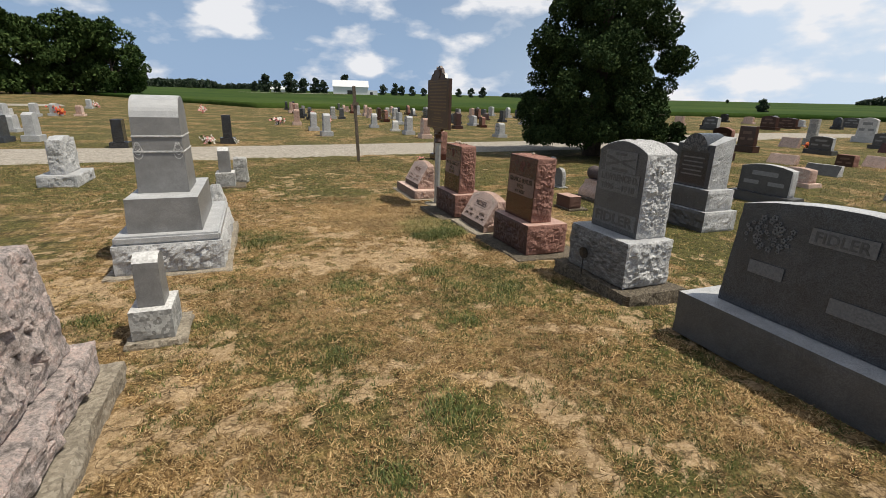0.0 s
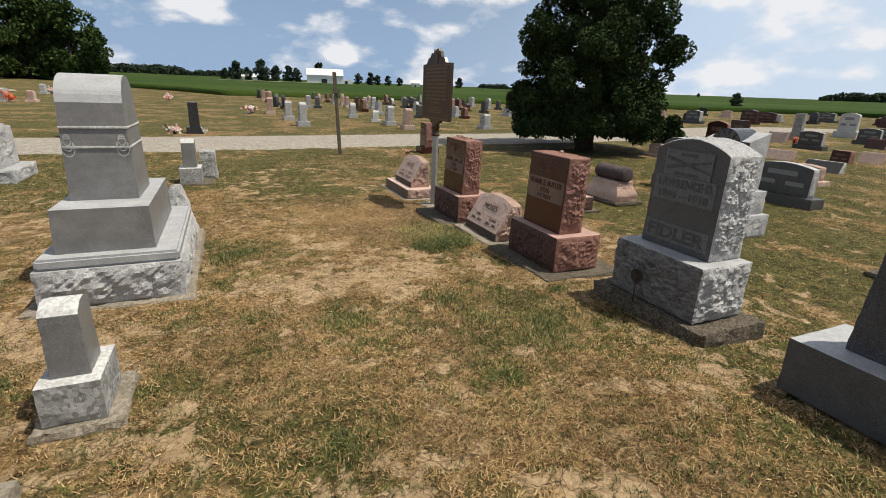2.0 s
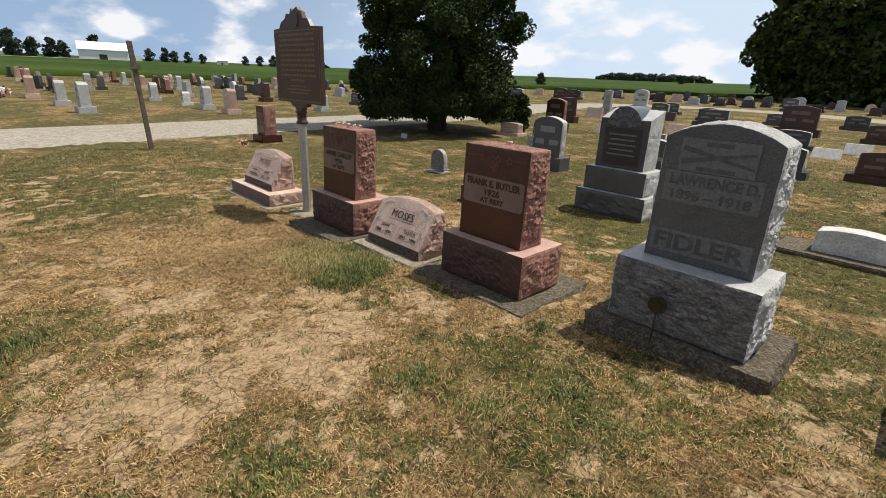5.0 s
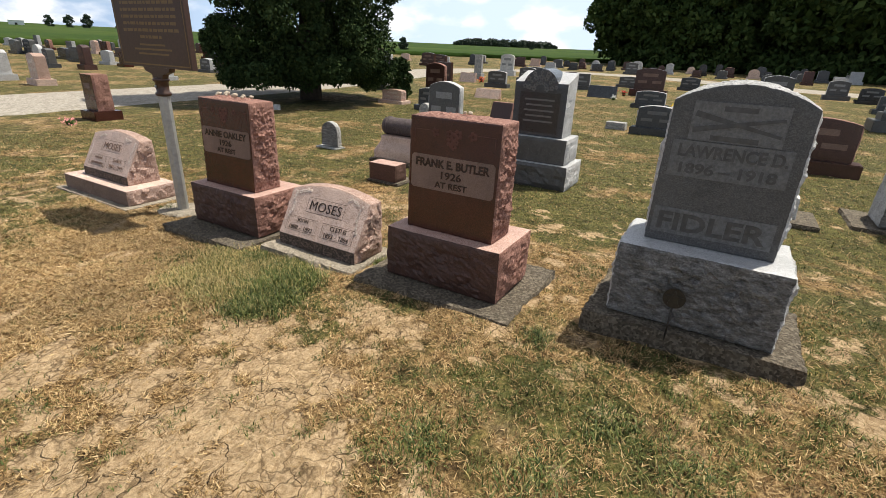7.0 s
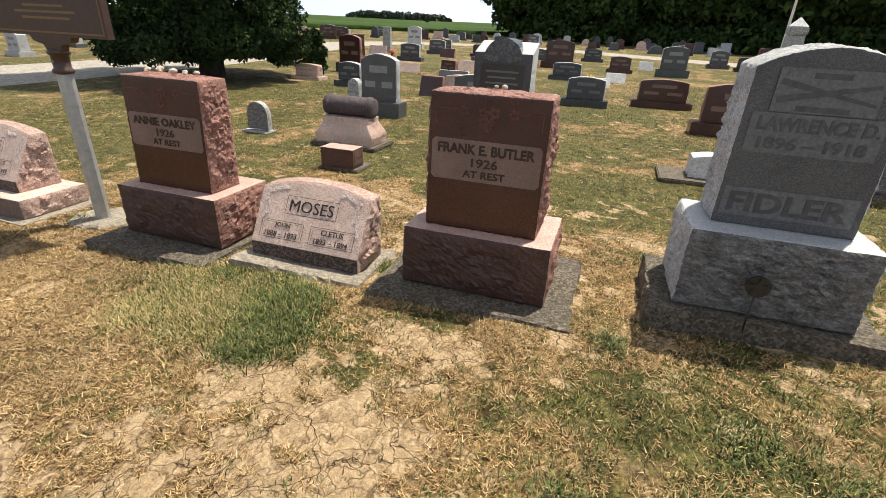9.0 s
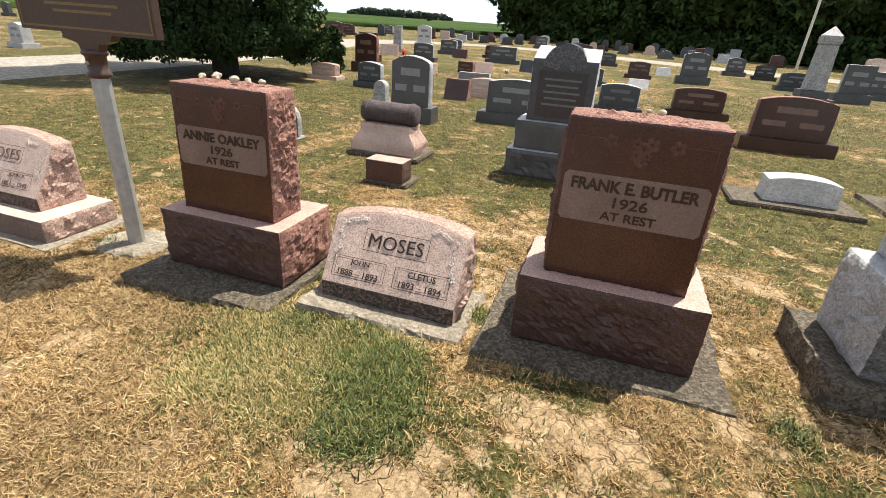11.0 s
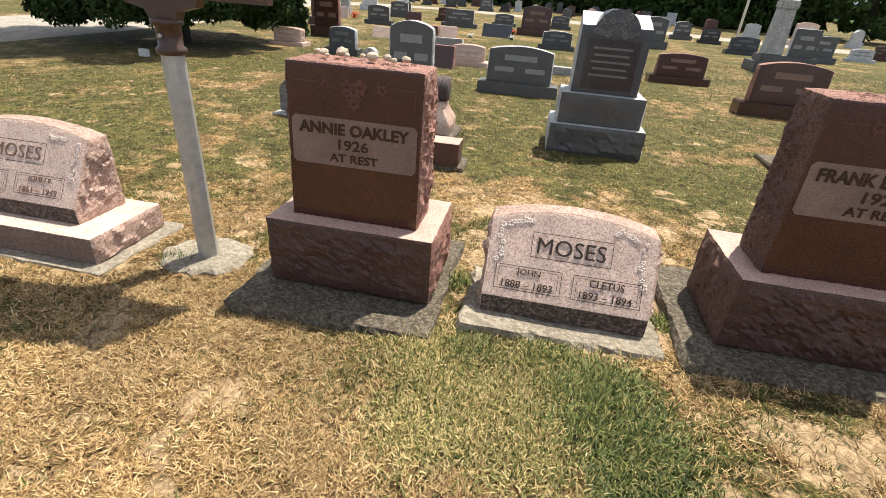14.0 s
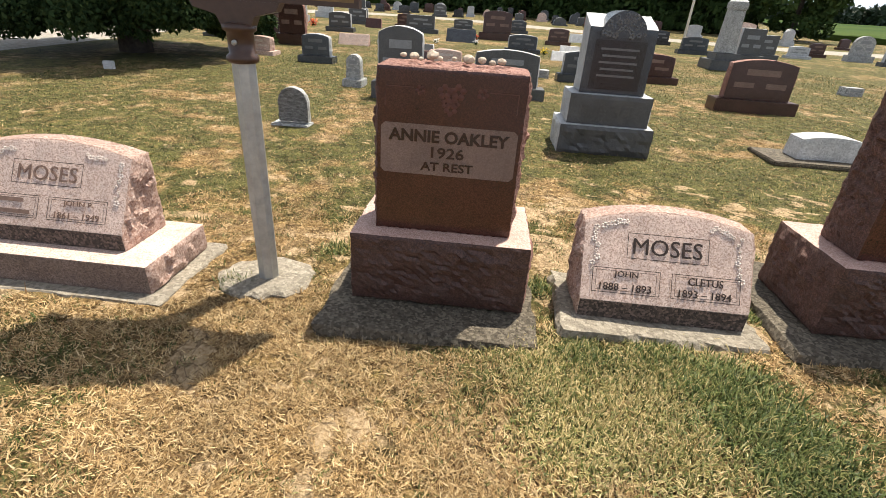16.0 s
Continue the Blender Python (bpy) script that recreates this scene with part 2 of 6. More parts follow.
cedar_leaf = leafy("cedar_foliage", [(0.0, (0.018, 0.034, 0.012)), (0.6, (0.036, 0.062, 0.022)), (1.0, (0.068, 0.095, 0.032))], 0.9, 0.08)
oak_leaf = leafy("woodland_foliage", [(0.0, (0.026, 0.048, 0.013)), (0.6, (0.046, 0.078, 0.021)), (1.0, (0.078, 0.112, 0.034))], 0.8, 0.1)
far_leaf = leafy("hazy_far_foliage", [(0.0, (0.028, 0.046, 0.03)), (1.0, (0.05, 0.075, 0.04))])
grass_green = leafy("green_grass_blades", [(0.0, (0.034, 0.056, 0.011)), (0.45, (0.074, 0.104, 0.022)), (0.8, (0.16, 0.165, 0.050)), (1.0, (0.33, 0.27, 0.11))], 0.6)
tuft_green = leafy("long_green_grass", [(0.0, (0.035, 0.055, 0.014)), (0.45, (0.085, 0.115, 0.030)), (0.8, (0.17, 0.18, 0.055)), (1.0, (0.42, 0.33, 0.14))], 0.5)
tuft_pale = leafy("yellowing_grass", [(0.0, (0.07, 0.088, 0.022)), (0.3, (0.16, 0.17, 0.050)), (0.55, (0.33, 0.265, 0.10)), (1.0, (0.58, 0.45, 0.23))], 0.55)
grass_dry = leafy("straw_grass_blades", [(0.0, (0.095, 0.052, 0.020)), (0.3, (0.26, 0.158, 0.064)), (0.7, (0.47, 0.318, 0.148)), (1.0, (0.64, 0.475, 0.255))], 0.7)

grass_pale = leafy("pale_straw_blades", [(0.0, (0.17, 0.10, 0.043)), (0.35, (0.36, 0.24, 0.11)), (0.7, (0.52, 0.375, 0.19)), (1.0, (0.64, 0.49, 0.28))], 0.7)

# dry lawn: tan clay with cracks, straw thatch and greener patches
lawn, nt, b = nodes_of("parched_lawn", 0.95, 0, 0.2)
big = tex(nt, "ShaderNodeTexNoise", 0.55, detail=4.0, roughness=0.6)
mid_n = tex(nt, "ShaderNodeTexNoise", 3.2, detail=6.0, roughness=0.7)
fine = tex(nt, "ShaderNodeTexNoise", 42.0, detail=6.0, roughness=0.75)
crack = nt.nodes.new("ShaderNodeTexVoronoi")
crack.feature = "DISTANCE_TO_EDGE"
crack.inputs["Scale"].default_value = 4.2
warp = mixc(nt, 0.22, object_coord(nt), tex(nt, "ShaderNodeTexNoise", 6.0, detail=3.0).outputs["Color"])
nt.links.new(warp, crack.inputs["Vector"])
soil = ramp(nt, fine.outputs["Fac"], [(0.3, (0.29, 0.192, 0.10)), (0.5, (0.445, 0.318, 0.182)), (0.68, (0.58, 0.435, 0.27))])
clod = tex(nt, "ShaderNodeTexVoronoi", 24.0, warp)
soil = mixc(nt, 1.0, soil, ramp(nt, clod.outputs["Color"], [(0.1, (0.74, 0.72, 0.69)), (0.5, (1, 1, 1)), (0.9, (1.14, 1.14, 1.14))]), "MULTIPLY")
plate = nt.nodes.new("ShaderNodeTexVoronoi")
plate.feature = "DISTANCE_TO_EDGE"
plate.inputs["Scale"].default_value = 10.5
nt.links.new(warp, plate.inputs["Vector"])
some = ramp(nt, tex(nt, "ShaderNodeTexNoise", 1.7, detail=2.0).outputs["Fac"], [(0.36, (0, 0, 0)), (0.48, (1, 1, 1))])
split = mixc(nt, 1.0, ramp(nt, crack.outputs["Distance"], [(0.0, (0.9, 0.9, 0.9)), (0.013, (0, 0, 0))]), ramp(nt, tex(nt, "ShaderNodeTexNoise", 2.6, detail=3.0).outputs["Fac"], [(0.42, (0.1, 0.1, 0.1)), (0.56, (1, 1, 1))]), "MULTIPLY")
hair = ramp(nt, plate.outputs["Distance"], [(0.0, (0.95, 0.95, 0.95)), (0.045, (0, 0, 0))])
soil = mixc(nt, mixc(nt, 1.0, hair, some, "MULTIPLY"), soil, (0.13, 0.085, 0.045))
soil = mixc(nt, split, soil, (0.06, 0.04, 0.022))
crumbs = tex(nt, "ShaderNodeTexNoise", 16.0, detail=5.0, roughness=0.7)
soil = mixc(nt, ramp(nt, crumbs.outputs["Fac"], [(0.55, (0, 0, 0)), (0.66, (0.65, 0.65, 0.65))]), soil, (0.15, 0.10, 0.05))
# lowest straw stop paints the dark gaps between blades into the thatch
straw = ramp(nt, fine.outputs["Fac"], [(0.36, (0.055, 0.032, 0.013)), (0.5, (0.22, 0.138, 0.056)), (0.66, (0.44, 0.305, 0.148))])
green = ramp(nt, fine.outputs["Fac"], [(0.34, (0.030, 0.036, 0.010)), (0.5, (0.075, 0.078, 0.022)), (0.70, (0.18, 0.15, 0.052))])
ground_col = mixc(nt, ramp(nt, mid_n.outputs["Fac"], [(0.36, (0.25, 0.25, 0.25)), (0.52, (1, 1, 1))]), soil, straw)
gmask = nt.nodes.new("ShaderNodeMath")
gmask.operation = "ADD"
nt.links.new(big.outputs["Fac"], gmask.inputs[0])
gm2 = nt.nodes.new("ShaderNodeMath")
gm2.operation = "MULTIPLY_ADD"
nt.links.new(mid_n.outputs["Fac"], gm2.inputs[0])
gm2.inputs[1].default_value, gm2.inputs[2].default_value = 0.5, -0.25
nt.links.new(gm2.outputs[0], gmask.inputs[1])
# where the turf is lush or worn to bare clay
lush = nt.nodes.new("ShaderNodeAttribute")
lush.attribute_name = "lush"
gm3 = nt.nodes.new("ShaderNodeMath")
gm3.operation = "ADD"
nt.links.new(gmask.outputs[0], gm3.inputs[0])
nt.links.new(lush.outputs["Fac"], gm3.inputs[1])
ground_col = mixc(nt, ramp(nt, gm3.outputs[0], [(0.47, (0, 0, 0)), (0.66, (0.92, 0.92, 0.92))]), ground_col, green)
mott = tex(nt, "ShaderNodeTexNoise", 8.5, detail=7.0, roughness=0.78)
ground_col = mixc(nt, 1.0, ground_col, ramp(nt, mott.outputs["Fac"], [(0.37, (0.34, 0.32, 0.29)), (0.5, (0.96, 0.96, 0.96)), (0.63, (1.55, 1.52, 1.47))]), "MULTIPLY")
worn = nt.nodes.new("ShaderNodeAttribute")
worn.attribute_name = "worn"
gm4 = nt.nodes.new("ShaderNodeMath")
gm4.operation = "MULTIPLY_ADD"
nt.links.new(fine.outputs["Fac"], gm4.inputs[0])
gm4.inputs[1].default_value = 0.8
nt.links.new(worn.outputs["Fac"], gm4.inputs[2])
ground_col = mixc(nt, ramp(nt, gm4.outputs[0], [(0.68, (0, 0, 0)), (0.86, (1, 1, 1))]), ground_col, soil)
nt.links.new(ground_col, b.inputs["Base Color"])
hsum = nt.nodes.new("ShaderNodeMath")
hsum.operation = "MULTIPLY_ADD"
nt.links.new(clod.outputs["Distance"], hsum.inputs[0])
hsum.inputs[1].default_value = -0.5
nt.links.new(fine.outputs["Fac"], hsum.inputs[2])
hcrack = nt.nodes.new("ShaderNodeMath")
hcrack.operation = "SUBTRACT"
nt.links.new(hsum.outputs[0], hcrack.inputs[0])
nt.links.new(split, hcrack.inputs[1])
bump(nt, b, hcrack.outputs[0], 0.85, 0.03)

crop, nt, b = nodes_of("soybean_canopy", 0.95, 0, 0.05)
cn = tex(nt, "ShaderNodeTexNoise", 0.9, detail=7.0, roughness=0.7)
cb = tex(nt, "ShaderNodeTexNoise", 0.02, detail=4.0)
ccol = ramp(nt, cn.outputs["Fac"], [(0.35, (0.016, 0.035, 0.007)), (0.6, (0.034, 0.068, 0.013)), (0.8, (0.055, 0.092, 0.02))])
ccol = mixc(nt, ramp(nt, cb.outputs["Fac"], [(0.4, (0, 0, 0)), (0.62, (0.5, 0.5, 0.5))]), ccol, (0.08, 0.105, 0.025))
nt.links.new(ccol, b.inputs["Base Color"])


# ================= building helpers =================
def part(name, me, mat, parent=None, label=""):
    ob = new(name, me)
    if mat and not me.materials:
        me.materials.append(mat)
    if parent:
        ob.parent = parent
    if label:
        ob["label"] = label
    return ob


def thing(name, x, y, z, label, category, group="", turn=0.0, kind=""):
    ob = new(name)
    ob.empty_display_size = 0.1
    ob.matrix_world = pose(x, y, z, 0, 0, turn)
    return tagged(ob, label, category, group, kind)


def mesh(name, verts, faces, mat=None, smooth=False):
    me = bpy.data.meshes.new(name)
    me.from_pydata(verts, [], faces)
    me.validate()
    if smooth:
        me.polygons.foreach_set("use_smooth", [True] * len(me.polygons))
    if mat:
        me.materials.append(mat)
    return me


def smooth_step(a, b, v):
    u = min(1.0, max(0.0, (v - a) / (b - a)))
    return u * u * (3 - 2 * u)


def solid(name, n, place, rough="", amp=0.02, bulge=0.0, seed=0, chip=0.002, mats=None, freq=7.0):
    """A block on a grid n = (nx, ny, nz) over the unit cube. place(u, v, w) gives the point; the sides named in rough
    (of -x +x -y +y -z +z) are split rock, standing proud by bulge; mats: side to material slot."""
    nx, ny, nz = n
    rng = random.Random(seed)
    idx, verts, faces, slots = {}, [], [], []
    sides = rough.split()
    off = Vector((seed * 3.1, seed * 1.7, 0))

    def at(i, j, k):
        key = (i, j, k)
        if key in idx:
            return idx[key]
        u, v, w = i / nx, j / ny, k / nz
        p = Vector(place(u, v, w))
        ends = [i in (0, nx), j in (0, ny), k in (0, nz)]
        mv = Vector((0, 0, 0))
        for s, on, axis, sign in (("-x", i == 0, 0, -1), ("+x", i == nx, 0, 1), ("-y", j == 0, 1, -1), ("+y", j == ny, 1, 1), ("+z", k == nz, 2, 1)):
            if on and s in sides:
                a, c = [q for q, ax in ((u, 0), (v, 1), (w, 2)) if ax != axis]
                fade = min(1.0, 5 * min(a, 1 - a) + 0.12) * min(1.0, 5 * min(c, 1 - c) + 0.12)
                q = p * freq + off
                p0 = noise.voronoi(q * 1.25)[1][0]
                tilt = noise.noise_vector(p0 * 5.3 + off)
                h = 1.5 * (q * 1.25 - p0).dot(tilt) + noise.noise(q * 0.6) * 0.75 + noise.noise(q * 4.7) * 0.2
                mv[axis] += sign * (bulge * fade + amp * h * (0.10 + 0.90 * fade)) * (0.5 if axis == 2 else 1.0)
        # dressed faces keep crisp, nearly straight arrises
        dressed = [s for s, on in (("-x", i == 0), ("+x", i == nx), ("-y", j == 0), ("+y", j == ny)) if on and s not in sides]
        if dressed:
            mv *= 0.16
        if sum(ends) >= 2 and chip:
            c = Vector(place(0.5, 0.5, 0.5))
            mv += (c - p).normalized() * chip * (0.5 + 1.5 * rng.random())
        idx[key] = len(verts)
        verts.append(p + mv)
        return idx[key]

    def quad(a, b, c, d, side):
        faces.append((a, b, c, d))
        slots.append((mats or {}).get(side, 0))

    for j in range(ny):
        for k in range(nz):
            quad(at(0, j, k), at(0, j, k + 1), at(0, j + 1, k + 1), at(0, j + 1, k), "-x")
            quad(at(nx, j, k), at(nx, j + 1, k), at(nx, j + 1, k + 1), at(nx, j, k + 1), "+x")
    for i in range(nx):
        for k in range(nz):
            quad(at(i, 0, k), at(i + 1, 0, k), at(i + 1, 0, k + 1), at(i, 0, k + 1), "-y")
            quad(at(i, ny, k), at(i, ny, k + 1), at(i + 1, ny, k + 1), at(i + 1, ny, k), "+y")
    for i in range(nx):
        for j in range(ny):
            quad(at(i, j, 0), at(i, j + 1, 0), at(i + 1, j + 1, 0), at(i + 1, j, 0), "-z")
            quad(at(i, j, nz), at(i + 1, j, nz), at(i + 1, j + 1, nz), at(i, j + 1, nz), "+z")
    me = bpy.data.meshes.new(name)
    me.from_pydata(verts, [], faces)
    me.polygons.foreach_set("material_index", slots)
    return me


def box_place(x0, x1, y0, y1, z0, z1, taper=0.0, top=None, slant=0.0):
    """taper: how far the sides lean in at the top; top: rise of the top edge over v; slant: how far the front leans back."""
    def f(u, v, w):
        zt = z1 + (top(v) if top else 0.0)
        z = z0 + (zt - z0) * w
        xa, xb = x0 + (taper + slant) * w, x1 - taper * w
        ya, yb = y0 + taper * w, y1 - taper * w
        return (xa + (xb - xa) * u, ya + (yb - ya) * v, z)
    return f


def bevel_box(name, x0, x1, y0, y1, z0, z1, r=0.006, mat=None):
    bm = bmesh.new()
    bmesh.ops.create_cube(bm, size=1.0, matrix=Matrix.LocRotScale(((x0 + x1) / 2, (y0 + y1) / 2, (z0 + z1) / 2), None, (x1 - x0, y1 - y0, z1 - z0)))
    bmesh.ops.bevel(bm, geom=bm.edges[:], offset=r, segments=2, affect="EDGES")
    me = bpy.data.meshes.new(name)
    bm.to_mesh(me)
    bm.free()
    if mat:
        me.materials.append(mat)
    return me


def arch(rise):
    return lambda v: rise * (1 - (2 * v - 1) ** 2)


def lathe(name, prof, seg=16, mat=None, smooth=True):
    verts, faces = [], []
    for r, z in prof:
        for s in range(seg):
            a = 2 * math.pi * s / seg
            verts.append((r * math.cos(a), r * math.sin(a), z))
    for i in range(len(prof) - 1):
        for s in range(seg):
            t = (s + 1) % seg
            faces.append((i * seg + s, i * seg + t, (i + 1) * seg + t, (i + 1) * seg + s))
    faces.append(tuple(reversed(range(seg))))
    faces.append(tuple(range((len(prof) - 1) * seg, len(prof) * seg)))
    return mesh(name, verts, faces, mat, smooth)


def outline_plate(name, pts, x0, x1, mat):
    """A plate in the y-z plane, from x0 (front) to x1, with the outline pts of (y, z)."""
    k = len(pts)
    verts = [(x0, y, z) for y, z in pts] + [(x1, y, z) for y, z in pts]
    faces = [tuple(range(k)), tuple(range(2 * k - 1, k - 1, -1))]
    faces += [(i, i + k, (i + 1) % k + k, (i + 1) % k) for i in range(k)]
    me = mesh(name, verts, faces, mat)
    bm = bmesh.new()
    bm.from_mesh(me)
    bmesh.ops.recalc_face_normals(bm, faces=bm.faces)
    bm.to_mesh(me)
    bm.free()
    return me


def wall_matrix(x, y, z, lean=0.0):
    """Writing on a face that looks along -x: local x runs to -y, local y upwards; lean: degrees that the face lies back."""
    return Matrix.Translation((x, y, z)) @ Matrix.Rotation(radians(-90), 4, "Z") @ Matrix.Rotation(radians(90 - lean), 4, "X")


def lettering(body, width, height, x, y, z, parent, mat, lean=0.0, name="lettering", depth=0.0015, bold=0.0, label=""):
    cu = bpy.data.curves.new(name, "FONT")
    cu.body, cu.align_x, cu.align_y, cu.extrude, cu.offset = body, "CENTER", "CENTER", 0.02, bold
    cu.resolution_u = 3
    tmp = bpy.data.objects.new(name, cu)
    scene.collection.objects.link(tmp)
    bpy.context.view_layer.update()
    me = bpy.data.meshes.new_from_object(tmp.evaluated_get(bpy.context.evaluated_depsgraph_get()))
    bpy.data.objects.remove(tmp)
    co = np.empty(len(me.vertices) * 3)
    me.vertices.foreach_get("co", co)
    co = co.reshape(-1, 3)
    lo, hi = co.min(0), co.max(0)
    co = (co - (lo + hi) / 2) / np.maximum(hi - lo, 1e-6) * np.array((width, height, 2 * depth))
    me.vertices.foreach_set("co", co.ravel())
    me.transform(wall_matrix(x, y, z, lean))
    me.materials.clear()
    # one part for each letter
    root = list(range(len(me.vertices)))

    def find(a):
        while root[a] != a:
            root[a] = root[root[a]]
            a = root[a]
        return a

    for e in me.edges:
        root[find(e.vertices[0])] = find(e.vertices[1])
    groups = {}
    for p in me.polygons:
        groups.setdefault(find(p.vertices[0]), []).append(tuple(p.vertices))
    for faces in groups.values():
        used = sorted({v for f in faces for v in f})
        back = {v: k for k, v in enumerate(used)}
        one = mesh("letter", [tuple(me.vertices[v].co) for v in used], [tuple(back[v] for v in f) for f in faces], mat)
        part("letter", one, mat, parent, label)
    bpy.data.meshes.remove(me)


def panel(name, w, h, x, y, z, parent, mat, lean=0.0, depth=0.002, label="", notch=0.0):
    """A thin raised panel on a -x face, with cut corners if notch."""
    a, c, n = w / 2, h / 2, notch
    pts = [(-a + n, -c), (a - n, -c), (a, -c + n), (a, c - n), (a - n, c), (-a + n, c), (-a, c - n), (-a, -c + n)] if n else [(-a, -c), (a, -c), (a, c), (-a, c)]
    k = len(pts)
    verts = [(p, q, depth) for p, q in pts] + [(p, q, -depth) for p, q in pts]
    faces = [tuple(range(k)), tuple(range(2 * k - 1, k - 1, -1))] + [(i, i + k, (i + 1) % k + k, (i + 1) % k) for i in range(k)]
    me = mesh(name, verts, faces, mat)
    me.transform(wall_matrix(x, y, z, lean))
    return part(name, me, mat, parent, label)


def bar_frame(name, w, h, x, y, z, parent, mat, lean=0.0, t=0.004, depth=0.002):
    a, c = w / 2, h / 2
    verts, faces = [], []
    for (p0, q0, p1, q1) in ((-a, -c, a, -c + t), (-a, c - t, a, c), (-a, -c + t, -a + t, c - t), (a - t, -c + t, a, c - t)):
        s = len(verts)
        verts += [(p0, q0, depth), (p1, q0, depth), (p1, q1, depth), (p0, q1, depth)]
        faces.append((s, s + 1, s + 2, s + 3))
    me = mesh(name, verts, faces, mat)
    me.transform(wall_matrix(x, y, z, lean))
    return part(name, me, mat, parent)


def blossoms(name, spots, x, y, z, parent, mat, lean=0.0, r=0.014, seed=1, depth=0.003):
    """Carved flowers: rosettes of five petals, joined as one carving."""
    rng = random.Random(seed)
    verts, faces = [], []
    for p, q in spots:
        rr = r * (0.7 + 0.6 * rng.random())
        a0 = rng.random() * 6
        for k in range(5):
            a = a0 + k * 1.2566
            c = len(verts)
            cx, cy = p + rr * 0.75 * math.cos(a), q + rr * 0.75 * math.sin(a)
            verts.append((cx, cy, depth * 1.6))
            for s in range(6):
                t = s * 1.0472
                verts.append((cx + rr * 0.5 * math.cos(t), cy + rr * 0.5 * math.sin(t), 0.0005))
            for s in range(6):
                faces.append((c, c + 1 + s, c + 1 + (s + 1) % 6))
    me = mesh(name, verts, faces, mat)
    me.transform(wall_matrix(x, y, z, lean))
    return tagged(part(name, me, mat, parent), kind="stuff")


def value_noise(x, y, scale, seed):
    """Smooth value noise over numpy arrays, 0 to 1."""
    table = np.random.RandomState(seed).rand(256, 256)
    px, py = x / scale + 1000.0, y / scale + 1000.0
    ix, iy = np.floor(px).astype(int), np.floor(py).astype(int)
    fx, fy = px - ix, py - iy
    fx, fy = fx * fx * (3 - 2 * fx), fy * fy * (3 - 2 * fy)
    g = lambda a, c: table[a % 256, c % 256]
    return (g(ix, iy) * (1 - fx) + g(ix + 1, iy) * fx) * (1 - fy) + (g(ix, iy + 1) * (1 - fx) + g(ix + 1, iy + 1) * fx) * fy


# lush spots (x, y, radius, weight) and bare clay (x, y, radius)
LUSH = [(2.7, 6.75, 0.28, 1.6), (2.42, 6.4, 0.26, 2.0), (2.47, 6.25, 0.2, 2.0), (2.5, 7.2, 0.3, 1.2), (0.66, 4.5, 0.30, 0.9), (0.78, 4.1, 0.26, 0.9), (1.12, 4.15, 0.3, 0.7), (2.1, 5.6, 0.16, 0.5), (0.0, 6.8, 0.32, 0.9),
        (2.1, 4.3, 0.42, 0.8), (-0.45, 3.9, 0.26, 0.8), (-1.33, 4.13, 0.22, 0.8), (1.0, 2.09, 0.2, 1.0), (0.45, 1.75, 0.16, 1.1), (0.33, 2.3, 0.22, 0.6), (1.9, 2.5, 0.5, 0.6), (2.3, 2.0, 0.6, 0.6), (1.3, 2.25, 0.2, 0.4),
        (-0.38, 4.9, 0.28, 0.7), (1.56, 4.7, 0.24, 0.7), (0.1, 4.2, 0.35, 0.7), (2.04, 2.75, 0.12, 0.9), (2.8, 3.3, 0.2, 0.4), (2.05, 3.6, 0.5, 0.7), (1.4, 3.3, 0.45, 0.6), (0.47, 6.37, 0.35, 0.5), (1.75, 4.38, 0.3, 0.8),
        (1.62, 3.75, 0.4, 0.7), (2.05, 4.96, 0.2, 0.8), (2.45, 3.67, 0.34, 0.9), (1.71, 4.6, 0.15, 1.2), (1.5, 6.53, 0.28, 0.7), (2.08, 5.95, 0.10, 0.7), (2.57, 3.14, 0.3, 0.6), (2.67, 5.35, 0.14, 0.7), (2.33, 5.85, 0.16, 0.6),
        (0.3, 3.3, 0.5, 0.4), (-0.2, 5.7, 0.4, 0.4), (3.9, 4.4, 0.3, 0.5), (2.2, 8.95, 0.3, 0.4), (0.9, 3.0, 0.3, 0.4)]
BARE = [(1.86, 5.86, 0.45), (1.43, 5.76, 0.45), (1.03, 5.55, 0.5), (2.55, 4.65, 0.2), (2.3, 5.2, 0.32), (1.3, 4.95, 0.3), (1.25, 6.3, 0.6), (0.9, 5.4, 0.5), (1.1, 3.75, 0.2),
        (0.6, 2.7, 0.3), (1.5, 2.0, 0.25), (2.75, 2.9, 0.22), (0.0, 2.7, 0.25), (3.9, 7.0, 0.4), (4.4, 6.4, 0.4), (4.6, 9.2, 0.5), (3.9, 8.0, 0.4), (2.43, 5.45, 0.2), (1.4, 5.2, 0.4), (1.7, 5.5, 0.4)]


